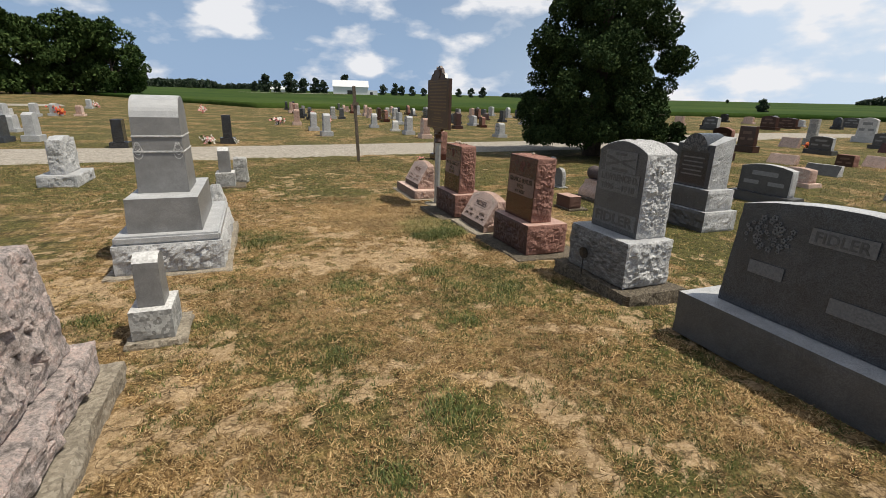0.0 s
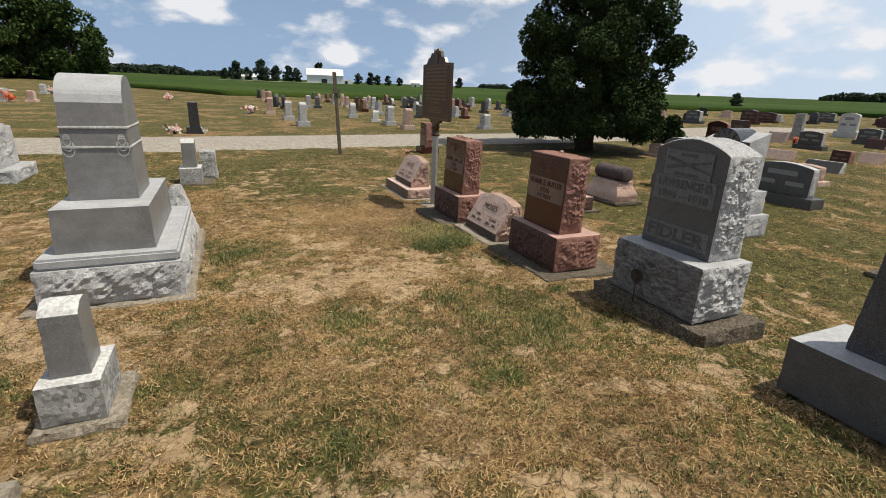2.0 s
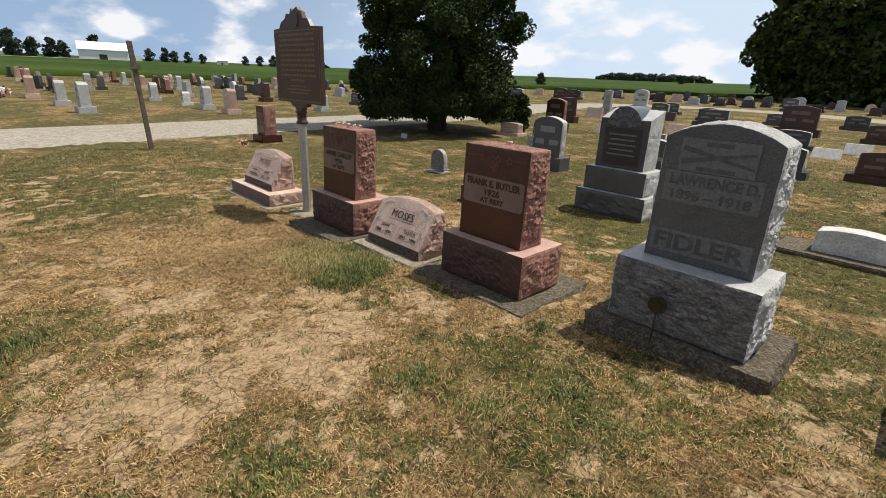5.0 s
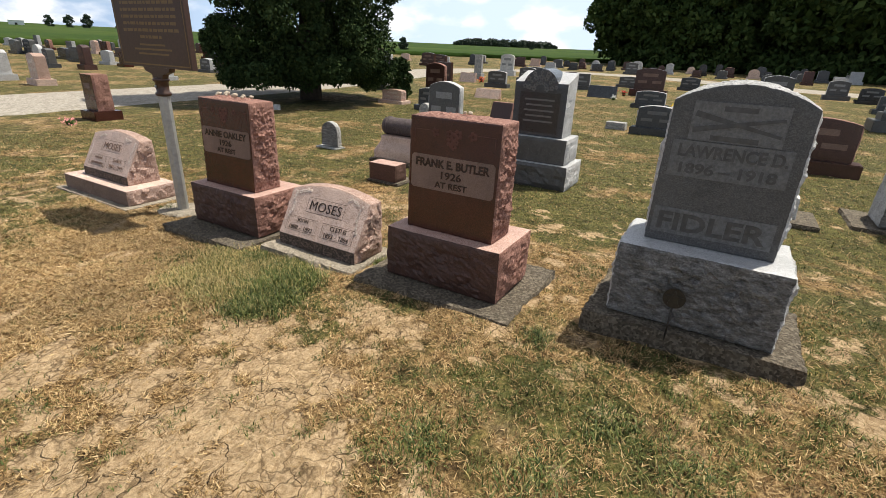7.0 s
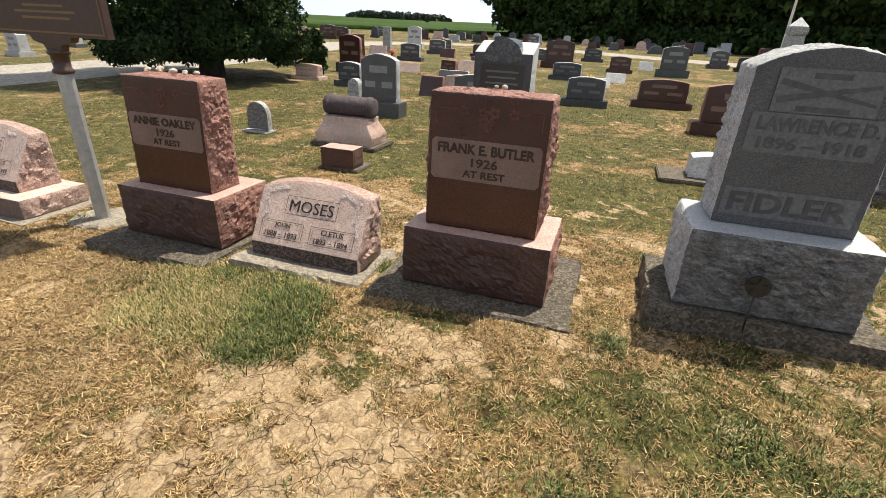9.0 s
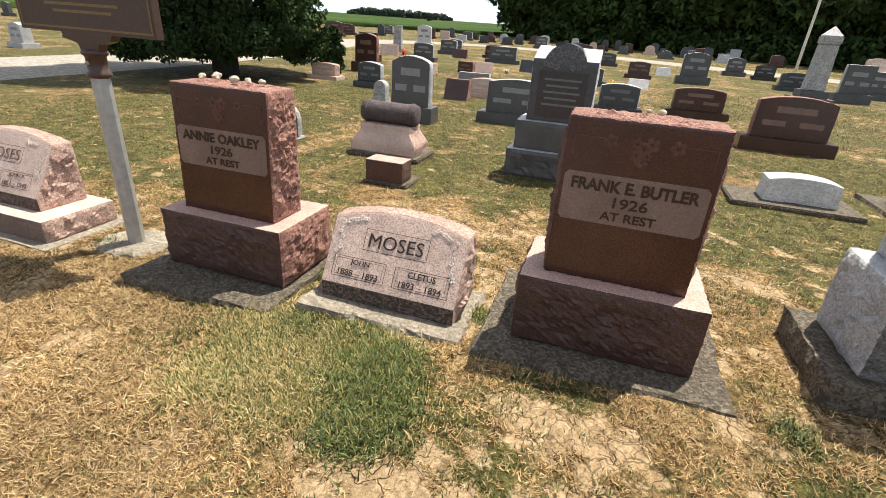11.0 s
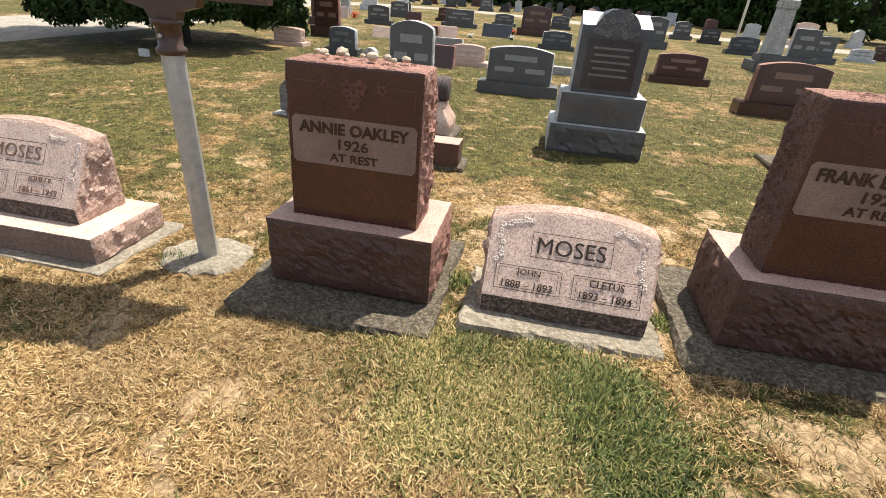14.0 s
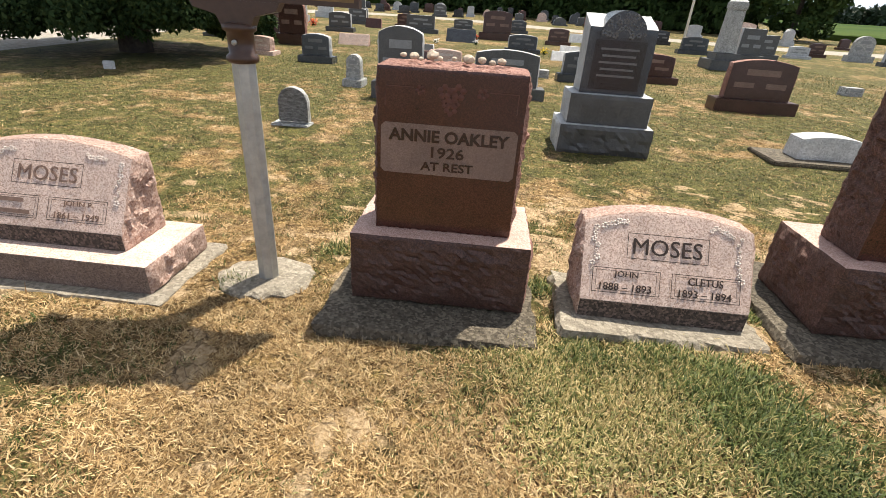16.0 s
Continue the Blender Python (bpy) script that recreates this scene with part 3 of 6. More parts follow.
def cover(x, y):
    """How lush and how bare the turf is, over numpy arrays."""
    g1, g2, g3 = value_noise(x, y, 0.42, 5), value_noise(x, y, 0.13, 6), value_noise(x, y, 1.3, 7)
    lawnward = np.clip((x + 0.25 * np.maximum(0, y - 6) - 3.8) / 2.2, 0, 1)
    lushness = (0.62 * (g1 - 0.46) + 0.55 * (g2 - 0.5) + 0.42 * (g3 - 0.5)) * (1 + 0.45 * lawnward)
    extra = np.zeros(len(x))
    for cx, cy, r, w in LUSH:
        extra = np.maximum(extra, w * np.exp(-((x - cx) ** 2 + (y - cy) ** 2) / (r * r)))
    start = np.clip((5.0 - y) / 1.5, 0, 1) * (1 - lawnward)
    lushness = lushness + 0.75 * np.minimum(extra, 1.0) + 0.42 * lawnward + 0.40 * np.clip((y - 8.6) / 3, 0, 1) * np.clip((3.2 - x) / 1.5, 0, 1) + 0.16 * np.clip((y - 9.5) / 4, 0, 1) + 0.08 * start
    spots = np.zeros(len(x))
    for cx, cy, r in BARE:
        spots = np.maximum(spots, np.exp(-((x - cx) ** 2 + (y - cy) ** 2) / (r * r)))
    grain = 0.30 * value_noise(x, y, 0.30, 11) + 0.36 * value_noise(x, y, 0.13, 12) + 0.34 * value_noise(x, y, 0.06, 13)
    level = 0.37 + 0.19 * spots - 0.45 * np.minimum(extra, 1.0) - 0.34 * lawnward - 0.10 * start - 0.18 * np.clip((y - 6.7) / 0.8, 0, 1) * (1 - lawnward)
    bare = np.clip((level + 1.5 * (grain - 0.5)) * 3.2 - 0.85, 0, 1)
    return lushness, bare, extra


# ================= ground =================
def ground_z(x, y):
    r = math.hypot(x - 2, y - 6)
    n = 0.036 * (8.5 - max(-1.0, min(8.5, y))) * (1 - smooth_step(2.5, 6, x))
    d = max(0.0, r - 7)
    return -0.43 + n + 0.013 * d * d / (d + 4)


def axis_steps(lo, hi, fine, a, b, grow=1.28):
    out, v, s = [], lo, fine
    while v < hi:
        out.append(v)
        v += fine
    right, s = [], fine
    v = hi
    while v < b:
        right.append(v)
        s *= grow
        v += s
    left, s, v = [], fine, lo
    while v > a:
        s *= grow
        v -= s
        left.append(v)
    return sorted(left) + out + right + [b]


gx = axis_steps(-3.0, 12.0, 0.055, -1500, 1500)
gy = axis_steps(0.0, 13.0, 0.055, -600, 1900)
gv, gf = [], []
for y in gy:
    for x in gx:
        near = 1.0 if math.hypot(x - 1.5, y - 5.5) < 12 else 0.0
        gv.append((x, y, ground_z(x, y) + near * (0.012 * noise.noise((x * 2.2, y * 2.2, 0)) + 0.008 * noise.noise((x * 7, y * 7, 3)))))
k = len(gx)
for j in range(len(gy) - 1):
    for i in range(k - 1):
        gf.append((j * k + i, j * k + i + 1, (j + 1) * k + i + 1, (j + 1) * k + i))
gme = mesh("ground", gv, gf, lawn, True)
gxy = np.array(gv)
g_lush, g_bare, g_extra = cover(gxy[:, 0], gxy[:, 1])
far_off = (gxy[:, 0] < -2.9) | (gxy[:, 0] > 12.0) | (gxy[:, 1] < 0.0) | (gxy[:, 1] > 13.0)
gme.attributes.new("lush", "FLOAT", "POINT").data.foreach_set("value", np.where(far_off, 0.13, np.where((gxy[:, 0] < 4.0) & (gxy[:, 1] < 9.5), 0.16, 0.45) * g_lush))
gme.attributes.new("worn", "FLOAT", "POINT").data.foreach_set("value", np.where(far_off, 0.22, 0.1 + 0.6 * g_bare))
ground = tagged(part("ground", gme, lawn), "parched lawn with bare cracked clay and green patches", "ground", kind="structure")

# the lane: a band along x that swings round to the south
lane_mid = [(-60, 16.2), (-20, 17.0), (-7, 17.6), (0, 18.4), (7, 19.2), (14, 19.6), (20, 20.4), (26, 21.8), (31, 22.6), (36, 22.4), (40.5, 20.0), (43.5, 15.5), (43.0, 9.0), (40.0, 4.0), (37.0, -1.0), (34.5, -5.0), (32.8, -10.0), (32.5, -16.0), (33.5, -30.0)]
lane_pts = []
for i in range(len(lane_mid) - 1):
    p0, p1, p2, p3 = [Vector(lane_mid[max(0, min(len(lane_mid) - 1, i + o))]) for o in (-1, 0, 1, 2)]
    for s in range(8):
        t = s / 8
        lane_pts.append(0.5 * (2 * p1 + (p2 - p0) * t + (2 * p0 - 5 * p1 + 4 * p2 - p3) * t * t + (3 * p1 - p0 - 3 * p2 + p3) * t ** 3))
lv, lf = [], []
for i, p in enumerate(lane_pts):
    d = (lane_pts[min(i + 1, len(lane_pts) - 1)] - lane_pts[max(i - 1, 0)]).normalized()
    nrm = Vector((-d.y, d.x))
    for c in range(9):
        o = (c / 4 - 1) * (2.05 + 0.12 * noise.noise((i * 0.7, c // 8 * 5, 0)))
        q = p + nrm * o
        lv.append((q.x, q.y, ground_z(q.x, q.y) + 0.035 - 0.04 * abs(c / 4 - 1) ** 3))
for i in range(len(lane_pts) - 1):
    for c in range(8):
        lf.append((i * 9 + c, (i + 1) * 9 + c, (i + 1) * 9 + c + 1, i * 9 + c + 1))
tagged(part("road", mesh("road", lv, lf, gravel, True), gravel), "pale gravel cemetery lane between lawns", "road", kind="structure")


# a pale spur of gravel before the far trees
lv, lf = [], []
for i in range(13):
    f = i / 12
    x, y = -66 + 49 * f, 38 + 19 * f
    for o in (-2.4, 0.0, 2.4):
        lv.append((x - 0.36 * o, y + 0.93 * o, ground_z(x - 0.36 * o, y + 0.93 * o) + 0.05 - 0.01 * abs(o)))
for i in range(12):
    lf += [(3 * i + c, 3 * i + 3 + c, 3 * i + 4 + c, 3 * i + 1 + c) for c in (0, 1)]
tagged(part("road", mesh("road", lv, lf, gravel, True), gravel), "pale gravel spur before the far trees", "road", kind="structure")

# crop field beyond the lawn
def field(name, edge, r1, label):
    """edge: bearings in degrees (clockwise from +y) and distances of the near border."""
    fv, ff, cols = [], [], 0
    az = np.arange(edge[0][0], edge[-1][0] + 0.01, 0.6)
    rad = np.interp(az, [e[0] for e in edge], [e[1] for e in edge])
    steps = [0.0, 0.0] + list(np.geomspace(0.004, 1.0, 44))
    for a, r0 in zip(az, rad):
        for s, f in enumerate(steps):
            r = r0 + (r1 - r0) * f
            x, y = r * math.sin(radians(a)), r * math.cos(radians(a))
            fv.append((x, y, ground_z(x, y) + (-0.05 if s == 0 else 0.5 + 0.12 * noise.noise((x * 0.6, y * 0.6, 0)))))
    m = len(steps)
    for i in range(len(az) - 1):
        for s in range(m - 1):
            ff.append((i * m + s, (i + 1) * m + s, (i + 1) * m + s + 1, i * m + s + 1))
    return tagged(part(name, mesh(name, fv, ff, crop, True), crop), label, "crop field", kind="stuff")


field("crop_field", [(-40, 150), (-17, 125), (-8, 80), (0, 62), (15, 66), (28, 66), (48, 78), (60, 84), (70, 82), (80, 90), (100, 110)], 1300, "green soybean field reaching to the horizon")
field("crop_field", [(113, 60), (120, 55), (126, 66), (140, 80)], 1300, "bright green field beyond the gravestones")


# ================= near gravestones =================
def stuff_mats(me, *ms):
    for m in ms:
        me.materials.append(m)
    return me


def slab(x0, x1, y0, y1, top, label, mat=concrete, seed=1, deep=0.14):
    t = thing("foundation_slab", (x0 + x1) / 2, (y0 + y1) / 2, top - deep, label, "foundation")
    a, c = (x1 - x0) / 2, (y1 - y0) / 2
    me = solid("slab", (16, 20, 3), box_place(-a, a, -c, c, 0, deep), "-x +x -y +y +z", 0.022, -0.01, seed, 0.02, freq=5)
    part("slab", stuff_mats(me, mat), mat, t)
    return t


# slot 2 on +y is the side with painted shade
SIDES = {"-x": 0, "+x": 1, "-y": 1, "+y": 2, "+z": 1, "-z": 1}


def red_stone(y, z, name_line, die_h, seed, label):
    t = thing("gravestone", 3.25, y, z, label, "gravestone", "red granite pair")
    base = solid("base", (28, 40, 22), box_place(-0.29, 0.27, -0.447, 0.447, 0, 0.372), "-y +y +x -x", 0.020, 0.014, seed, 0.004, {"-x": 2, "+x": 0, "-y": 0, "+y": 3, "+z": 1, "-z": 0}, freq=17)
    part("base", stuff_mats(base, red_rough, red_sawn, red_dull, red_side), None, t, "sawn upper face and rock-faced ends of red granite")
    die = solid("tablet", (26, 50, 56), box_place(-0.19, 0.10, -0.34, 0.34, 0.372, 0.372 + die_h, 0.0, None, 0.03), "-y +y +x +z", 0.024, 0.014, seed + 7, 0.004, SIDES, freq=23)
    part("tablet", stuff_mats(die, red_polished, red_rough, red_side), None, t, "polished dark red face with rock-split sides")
    f = -0.1755
    lean = 2.2
    zc = 0.372 + die_h * 0.53
    plate_ = panel("name_panel", 0.635, 0.235, f, 0, zc, t, red_frost, lean, label="frosted name panel", notch=0.018)
    g = f - 0.0035
    lettering(name_line, 0.56, 0.058, g + 0.0025, 0, zc + 0.066, plate_, letter_red, lean, bold=0.034)
    lettering("1926", 0.155, 0.052, g + -0.0003, 0, zc - 0.008, plate_, letter_red, lean, bold=0.018)
    lettering("AT REST", 0.25, 0.042, g + -0.0028, 0, zc - 0.075, plate_, letter_red, lean, bold=0.022)
    zb = 0.372 + die_h * 0.85
    f += 0.0096
    blossoms("carved_spray", [(-0.14, 0.02), (0.14, 0.02), (0, 0.0), (0.02, -0.03), (-0.02, -0.03), (0.03, 0.02), (-0.03, 0.02), (0, -0.055)], f, 0, zb, t, carving_red, lean, r=0.024, seed=seed)
    for s in (-1, 1):
        panel("carved_line", 0.13, 0.004, f, s * 0.235, zb + 0.03, t, carving_red, lean, depth=0.001)
        panel("carved_line", 0.004, 0.09, f, s * 0.30, zb - 0.014, t, carving_red, lean, depth=0.001)
    return t


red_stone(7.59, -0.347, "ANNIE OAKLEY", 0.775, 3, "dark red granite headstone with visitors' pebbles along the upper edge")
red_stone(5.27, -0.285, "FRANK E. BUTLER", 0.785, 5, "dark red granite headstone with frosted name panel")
slab(2.68, 3.78, 7.06, 8.18, -0.352, "cracked weathered concrete slab under a red gravestone", seed=2)
slab(2.76, 3.76, 4.64, 5.90, -0.285, "grey weathered concrete slab under a red gravestone", seed=3, deep=0.12)

# pebbles left by visitors
prng = random.Random(5)
for i, (px, py, s) in enumerate([(3.30, 7.78, 0.022), (3.33, 7.70, 0.030), (3.29, 7.66, 0.014), (3.34, 7.60, 0.013), (3.28, 7.53, 0.028), (3.32, 7.47, 0.020), (3.27, 7.42, 0.016), (3.33, 7.38, 0.021), (3.36, 7.84, 0.016), (3.25, 7.74, 0.011), (3.30, 5.22, 0.019), (3.33, 5.27, 0.013)]):
    bm = bmesh.new()
    bmesh.ops.create_icosphere(bm, subdivisions=2, radius=s)
    for v in bm.verts:
        v.co *= 1 + 0.3 * noise.noise(v.co * 40 + Vector((i, 0, 0)))
        v.co.z *= 0.72
    me = bpy.data.meshes.new("pebble")
    bm.to_mesh(me)
    bm.free()
    me.materials.append(pebble)
    o = part("pebble", me, pebble)
    top = (-0.347 + 0.372 + 0.775 if py > 6 else -0.285 + 0.372 + 0.785) + 0.022
    o.matrix_world = pose(px - 0.10, py, top + s * 0.55, 0, 0, prng.random() * 360)
    tagged(o, "small tan pebble resting on a red granite headstone", "pebble", "pebbles on the headstones")


def slant_stone(x, y, z, w, low, high, back, mats, seed, label, readable, base=None):
    """A slant-faced marker: low upright front edge, sloping inscribed face, bowed top, rock-split ends."""
    t = thing("slant_gravestone", x, y, z, label, "gravestone")
    z0 = 0.0
    if base:
        bx0, bx1, bw, bh = base
        # slot 2 paints the shade of the -x front
        me = solid("base", (30, 40, 12), box_place(bx0, bx1, -bw / 2, bw / 2, 0, bh), "-y +y +x", 0.02, 0.012, seed, 0.003, {"-y": 1, "+y": 1, "+x": 1, "-x": 2})
        part("base", stuff_mats(me, pink_face, pink_rough, pink_dull), None, t, "smooth-topped base with rock-split ends")
        z0 = bh
    top = arch(0.06)
    run = 0.24

    def place(u, v, w_):
        zt = z0 + high + top(v) - 0.0
        zl = z0 + low
        if w_ <= 0.25:
            zz, xf = z0 + (zl - z0) * w_ / 0.25, 0.0
        else:
            s = (w_ - 0.25) / 0.75
            zz = zl + (zt - zl) * s
            xf = run * (zz - zl) / (high + 0.06 - low)
        xb = back - 0.03 * (zz - z0)
        return (xf + (xb - xf) * u, (v - 0.5) * w, zz)

    me = solid("tablet", (26, 30, 36), place, "-y +y +x", 0.03, 0.012, seed + 4, 0.003, {"-y": 1, "+y": 1, "+x": 1, "+z": 1}, freq=10)
    face_ = part("tablet", stuff_mats(me, mats[0], mats[1]), None, t, "bowed top and sloping polished face")
    # dark strip: staining together with painted shade on the upright edge
    panel("lower_edge", w - 0.012, low - 0.006, -0.001, 0, z0 + low / 2, t, pink_stain_shade, 0, 0.002, "stained lower edge, darkened for its shade")
    lean = math.degrees(math.atan2(run, high - low + 0.06))
    L = math.hypot(run, high - low + 0.03)

    def on_face(s, d=0.004):
        """A place on the slope, s from its lower edge (0) to its top (1), d proud."""
        return (run * s - d * math.cos(radians(lean)), z0 + low + (high - low + 0.06) * s + d * math.sin(radians(lean)))

    fx, fz = on_face(0.61)
    bar_frame("carved_frame", 0.40, 0.13, fx, 0, fz, face_, letter_dark, lean, 0.003)
    lettering("MOSES", 0.34, 0.082, fx, 0, fz, face_, letter_dark if readable else letter_brown, lean)
    fx, fz = on_face(0.22)
    for s, a, c in ((1, "JOHN", "1888 \u2013 1893"), (-1, "CLETUS", "1893 \u2013 1894")):
        bar_frame("carved_frame", 0.335, 0.125, fx, s * 0.195, fz, face_, letter_dark, lean, 0.003)
        bar_frame("carved_frame", 0.30, 0.10, fx, s * 0.195, fz, face_, letter_dark, lean, 0.002)
        if readable:
            gx_, gz_ = on_face(0.285)
            lettering(a, 0.12 if s > 0 else 0.17, 0.036, gx_, s * 0.195, gz_, face_, letter_dark, lean, bold=0.004)
            gx_, gz_ = on_face(0.155)
            lettering(c, 0.255, 0.036, gx_, s * 0.195, gz_, face_, letter_dark, lean, bold=0.004)
        elif s < 0:
            gx_, gz_ = on_face(0.285)
            lettering("JOHN P.", 0.17, 0.034, gx_, s * 0.195, gz_, face_, letter_brown, lean)
            gx_, gz_ = on_face(0.155)
            lettering("1861 \u2013 1949", 0.255, 0.034, gx_, s * 0.195, gz_, face_, letter_brown, lean)
        else:
            gx_, gz_ = on_face(0.285)
            panel("lettering", 0.15, 0.022, gx_, s * 0.195, gz_, face_, letter_brown, lean, 0.001)
            gx_, gz_ = on_face(0.155)
            panel("lettering", 0.24, 0.022, gx_, s * 0.195, gz_, face_, letter_brown, lean, 0.001)
    fx, fz = on_face(0.60, 0.002)
    rng = random.Random(seed)
    for s in (-1, 1):
        spots = []
        for k in range(15):
            q = k / 14
            if k < 7:
                spots.append((s * (0.21 + 0.018 * k), 0.115 - 0.004 * k + 0.02 * rng.random()))
            else:
                spots.append((s * (w / 2 - 0.075 + 0.03 * rng.random()), 0.085 - 0.030 * (k - 7)))
        blossoms("carved_flower_spray", spots, fx, 0, fz, face_, carving_pale, lean, 0.012, seed + s)
    return t


slant_stone(2.965, 6.455, -0.322, 0.835, 0.105, 0.447, 0.36, (pink_face, pink_rough), 11, "pink granite slant marker with carved flowers and dark letters", True)
slab(2.81, 3.42, 5.95, 6.97, -0.316, "pale lichen-edged concrete slab under a pink slant marker", concrete_pale, 5, 0.1)
slant_stone(3.02, 9.76, -0.42, 0.92, 0.10, 0.46, 0.36, (pink_face, pink_rough), 13, "pink granite slant marker on a wide matching base", False, (-0.14, 0.42, 1.32, 0.165))
slab(2.78, 3.52, 8.98, 10.52, -0.415, "flat concrete slab under a pink slant marker", concrete_pale, 6, 0.1)

# upright grey stone with rock-split ends and bowed top
t = thing("gravestone", 3.35, 3.71, -0.145, "tall grey granite headstone with bowed top and split sides", "gravestone")
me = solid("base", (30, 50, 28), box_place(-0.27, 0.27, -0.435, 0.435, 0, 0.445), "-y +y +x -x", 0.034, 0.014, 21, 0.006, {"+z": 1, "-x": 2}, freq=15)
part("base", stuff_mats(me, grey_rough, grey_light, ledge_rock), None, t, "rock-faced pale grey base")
me = solid("tablet", (28, 50, 54), box_place(-0.105, 0.25, -0.337, 0.325, 0.445, 1.235, 0.006, arch(0.095)), "-y +y +x +z", 0.024, 0.014, 23, 0.003, {"-x": 0, "-y": 1, "+y": 1, "+x": 1, "+z": 1}, freq=25)
part("tablet", stuff_mats(me, grey_face, grey_rough), None, t, "dull grey face between split-rock edges")
emblem = panel("carved_panel", 0.43, 0.20, -0.106, 0.0, 1.135, t, panel_dim, label="frosted panel with worn military carving")
dates = panel("carved_panel", 0.56, 0.195, -0.106, 0.0, 0.932, t, panel_dim, label="frosted panel with name and dates")
plate_ = panel("name_panel", 0.60, 0.15, -0.106, 0.0, 0.575, t, panel_dim, label="frosted family name panel")
lettering("FIDLER", 0.54, 0.105, -0.1095, 0.0, 0.575, plate_, letter_grey, bold=0.03)
lettering("LAWRENCE D.", 0.51, 0.068, -0.1095, -0.01, 0.978, dates, letter_grey, bold=0.035)
lettering("1896 \u2013 1918", 0.46, 0.062, -0.1095, -0.005, 0.885, dates, letter_grey, bold=0.035)
for zz, ww in ((1.205, 0.15), (1.055, 0.22)):
    panel("lettering", ww, 0.026, -0.108, 0.0, zz, emblem, letter_grey, depth=0.001, label="worn unreadable carved line")
for s in (-1, 1):
    me = mesh("carved_rifle", [(-0.22, -0.014, 0), (0.22, -0.008, 0), (0.22, 0.008, 0), (-0.22, 0.018, 0), (-0.22, -0.014, 0.002), (0.22, -0.008, 0.002), (0.22, 0.008, 0.002), (-0.22, 0.018, 0.002)],
              [(4, 5, 6, 7), (0, 3, 2, 1), (0, 1, 5, 4), (1, 2, 6, 5), (2, 3, 7, 6), (3, 0, 4, 7)], letter_grey)
    me.transform(wall_matrix(-0.108 - 0.002 * (s > 0), 0, 1.13) @ Matrix.Scale(0.93, 4) @ Matrix.Rotation(radians(12 * s), 4, "Z"))
    part("carved_rifle", me, letter_grey, emblem)
slab(2.985, 3.72, 3.10, 4.28, -0.145, "worn stepped concrete slab under a grey headstone", concrete, 8, 0.2)

# round veteran's marker on a rod
t = thing("grave_marker", 3.0, 3.79, -0.25, "dark bronze round grave marker on a thin rod", "grave marker")
ring = []
for k in range(40):
    a = k * math.pi / 20
    ring.append((0.058 * math.cos(a), 0.058 * math.sin(a)))
me = outline_plate("disc", [(y, z + 0.32) for y, z in ring], -0.008, 0.006, dark_bronze)
disc = part("disc", me, dark_bronze, t)
star = [(0.05 * (1 if k % 2 == 0 else 0.42) * math.sin(k * math.pi / 5), 0.32 + 0.05 * (1 if k % 2 == 0 else 0.42) * math.cos(k * math.pi / 5)) for k in range(10)]
part("star", outline_plate("star", star, -0.016, -0.008, dark_bronze), dark_bronze, disc)
part("rod", lathe("rod", [(0.006, 0.0), (0.006, 0.27)], 8, dark_bronze), dark_bronze, t)

# broad dark headstone at the start of the walk
t = thing("gravestone", 3.25, 1.75, -0.20, "broad dark grey granite family headstone on long base", "gravestone")
part("base", stuff_mats(solid("base", (8, 26, 6), box_place(-0.27, 0.30, -0.98, 0.82, 0, 0.335), "-x +x -y +y", 0.004, 0.0, 31, 0.005, {"+z": 1}), grey_face, grey_light), None, t, "long grey base with pale top")
part("tablet", stuff_mats(solid("tablet", (8, 26, 12), box_place(-0.10, 0.12, -0.85, 0.62, 0.335, 1.07, 0.03, arch(0.085)), "-y +y", 0.004, 0.0, 33, 0.004, {"+z": 1}), grey_polished, grey_light), None, t, "polished dark face")
plate_ = panel("name_panel", 0.36, 0.10, -0.088, -0.08, 0.965, t, panel_dim, 2)
lettering("FIDLER", 0.30, 0.068, -0.0915, -0.08, 0.965, plate_, letter_grey, 2, bold=0.015)
panel("name_panel", 0.24, 0.09, -0.096, 0.32, 0.66, t, panel_dim, 2)
panel("name_panel", 0.36, 0.10, -0.099, -0.28, 0.58, t, panel_dim, 2)
blossoms("carved_flower_spray", [(0.030 * math.cos(k * 2.4) * (k ** 0.5) + 0.012 * math.sin(k * 7.0), 0.021 * math.sin(k * 2.4) * (k ** 0.5)) for k in range(34)], -0.088, 0.36, 0.90, t, carving_dim, 2, 0.015, 4)

# rock-backed stone beside the start, seen from its split back
t = thing("gravestone", -1.24, 2.2, -0.10, "mottled rosy grey headstone seen from its rock-split back", "gravestone")
part("base", stuff_mats(solid("base", (22, 70, 12), box_place(-0.30, 0.25, -0.95, 0.88, 0, 0.20), "+x -y +y", 0.05, 0.012, 41, 0.012, freq=9), rosy_rock), None, t, "rock-faced base with sawn upper ledge")
part("tablet", stuff_mats(solid("tablet", (16, 70, 36), lambda u, v, w: (-0.17 + 0.03 * w + (0.33 - 0.10 * w) * u, -0.85 + 0.03 * w + (1.63 - 0.06 * w) * v, 0.203 + 0.64 * w), "+x -y +y", 0.055, 0.012, 43, 0.01, freq=9), rosy_rock), None, t)
slab(-1.68, -0.88, 1.15, 3.17, -0.10, "concrete strip under a rock-backed headstone", concrete_pale, 9, 0.16)

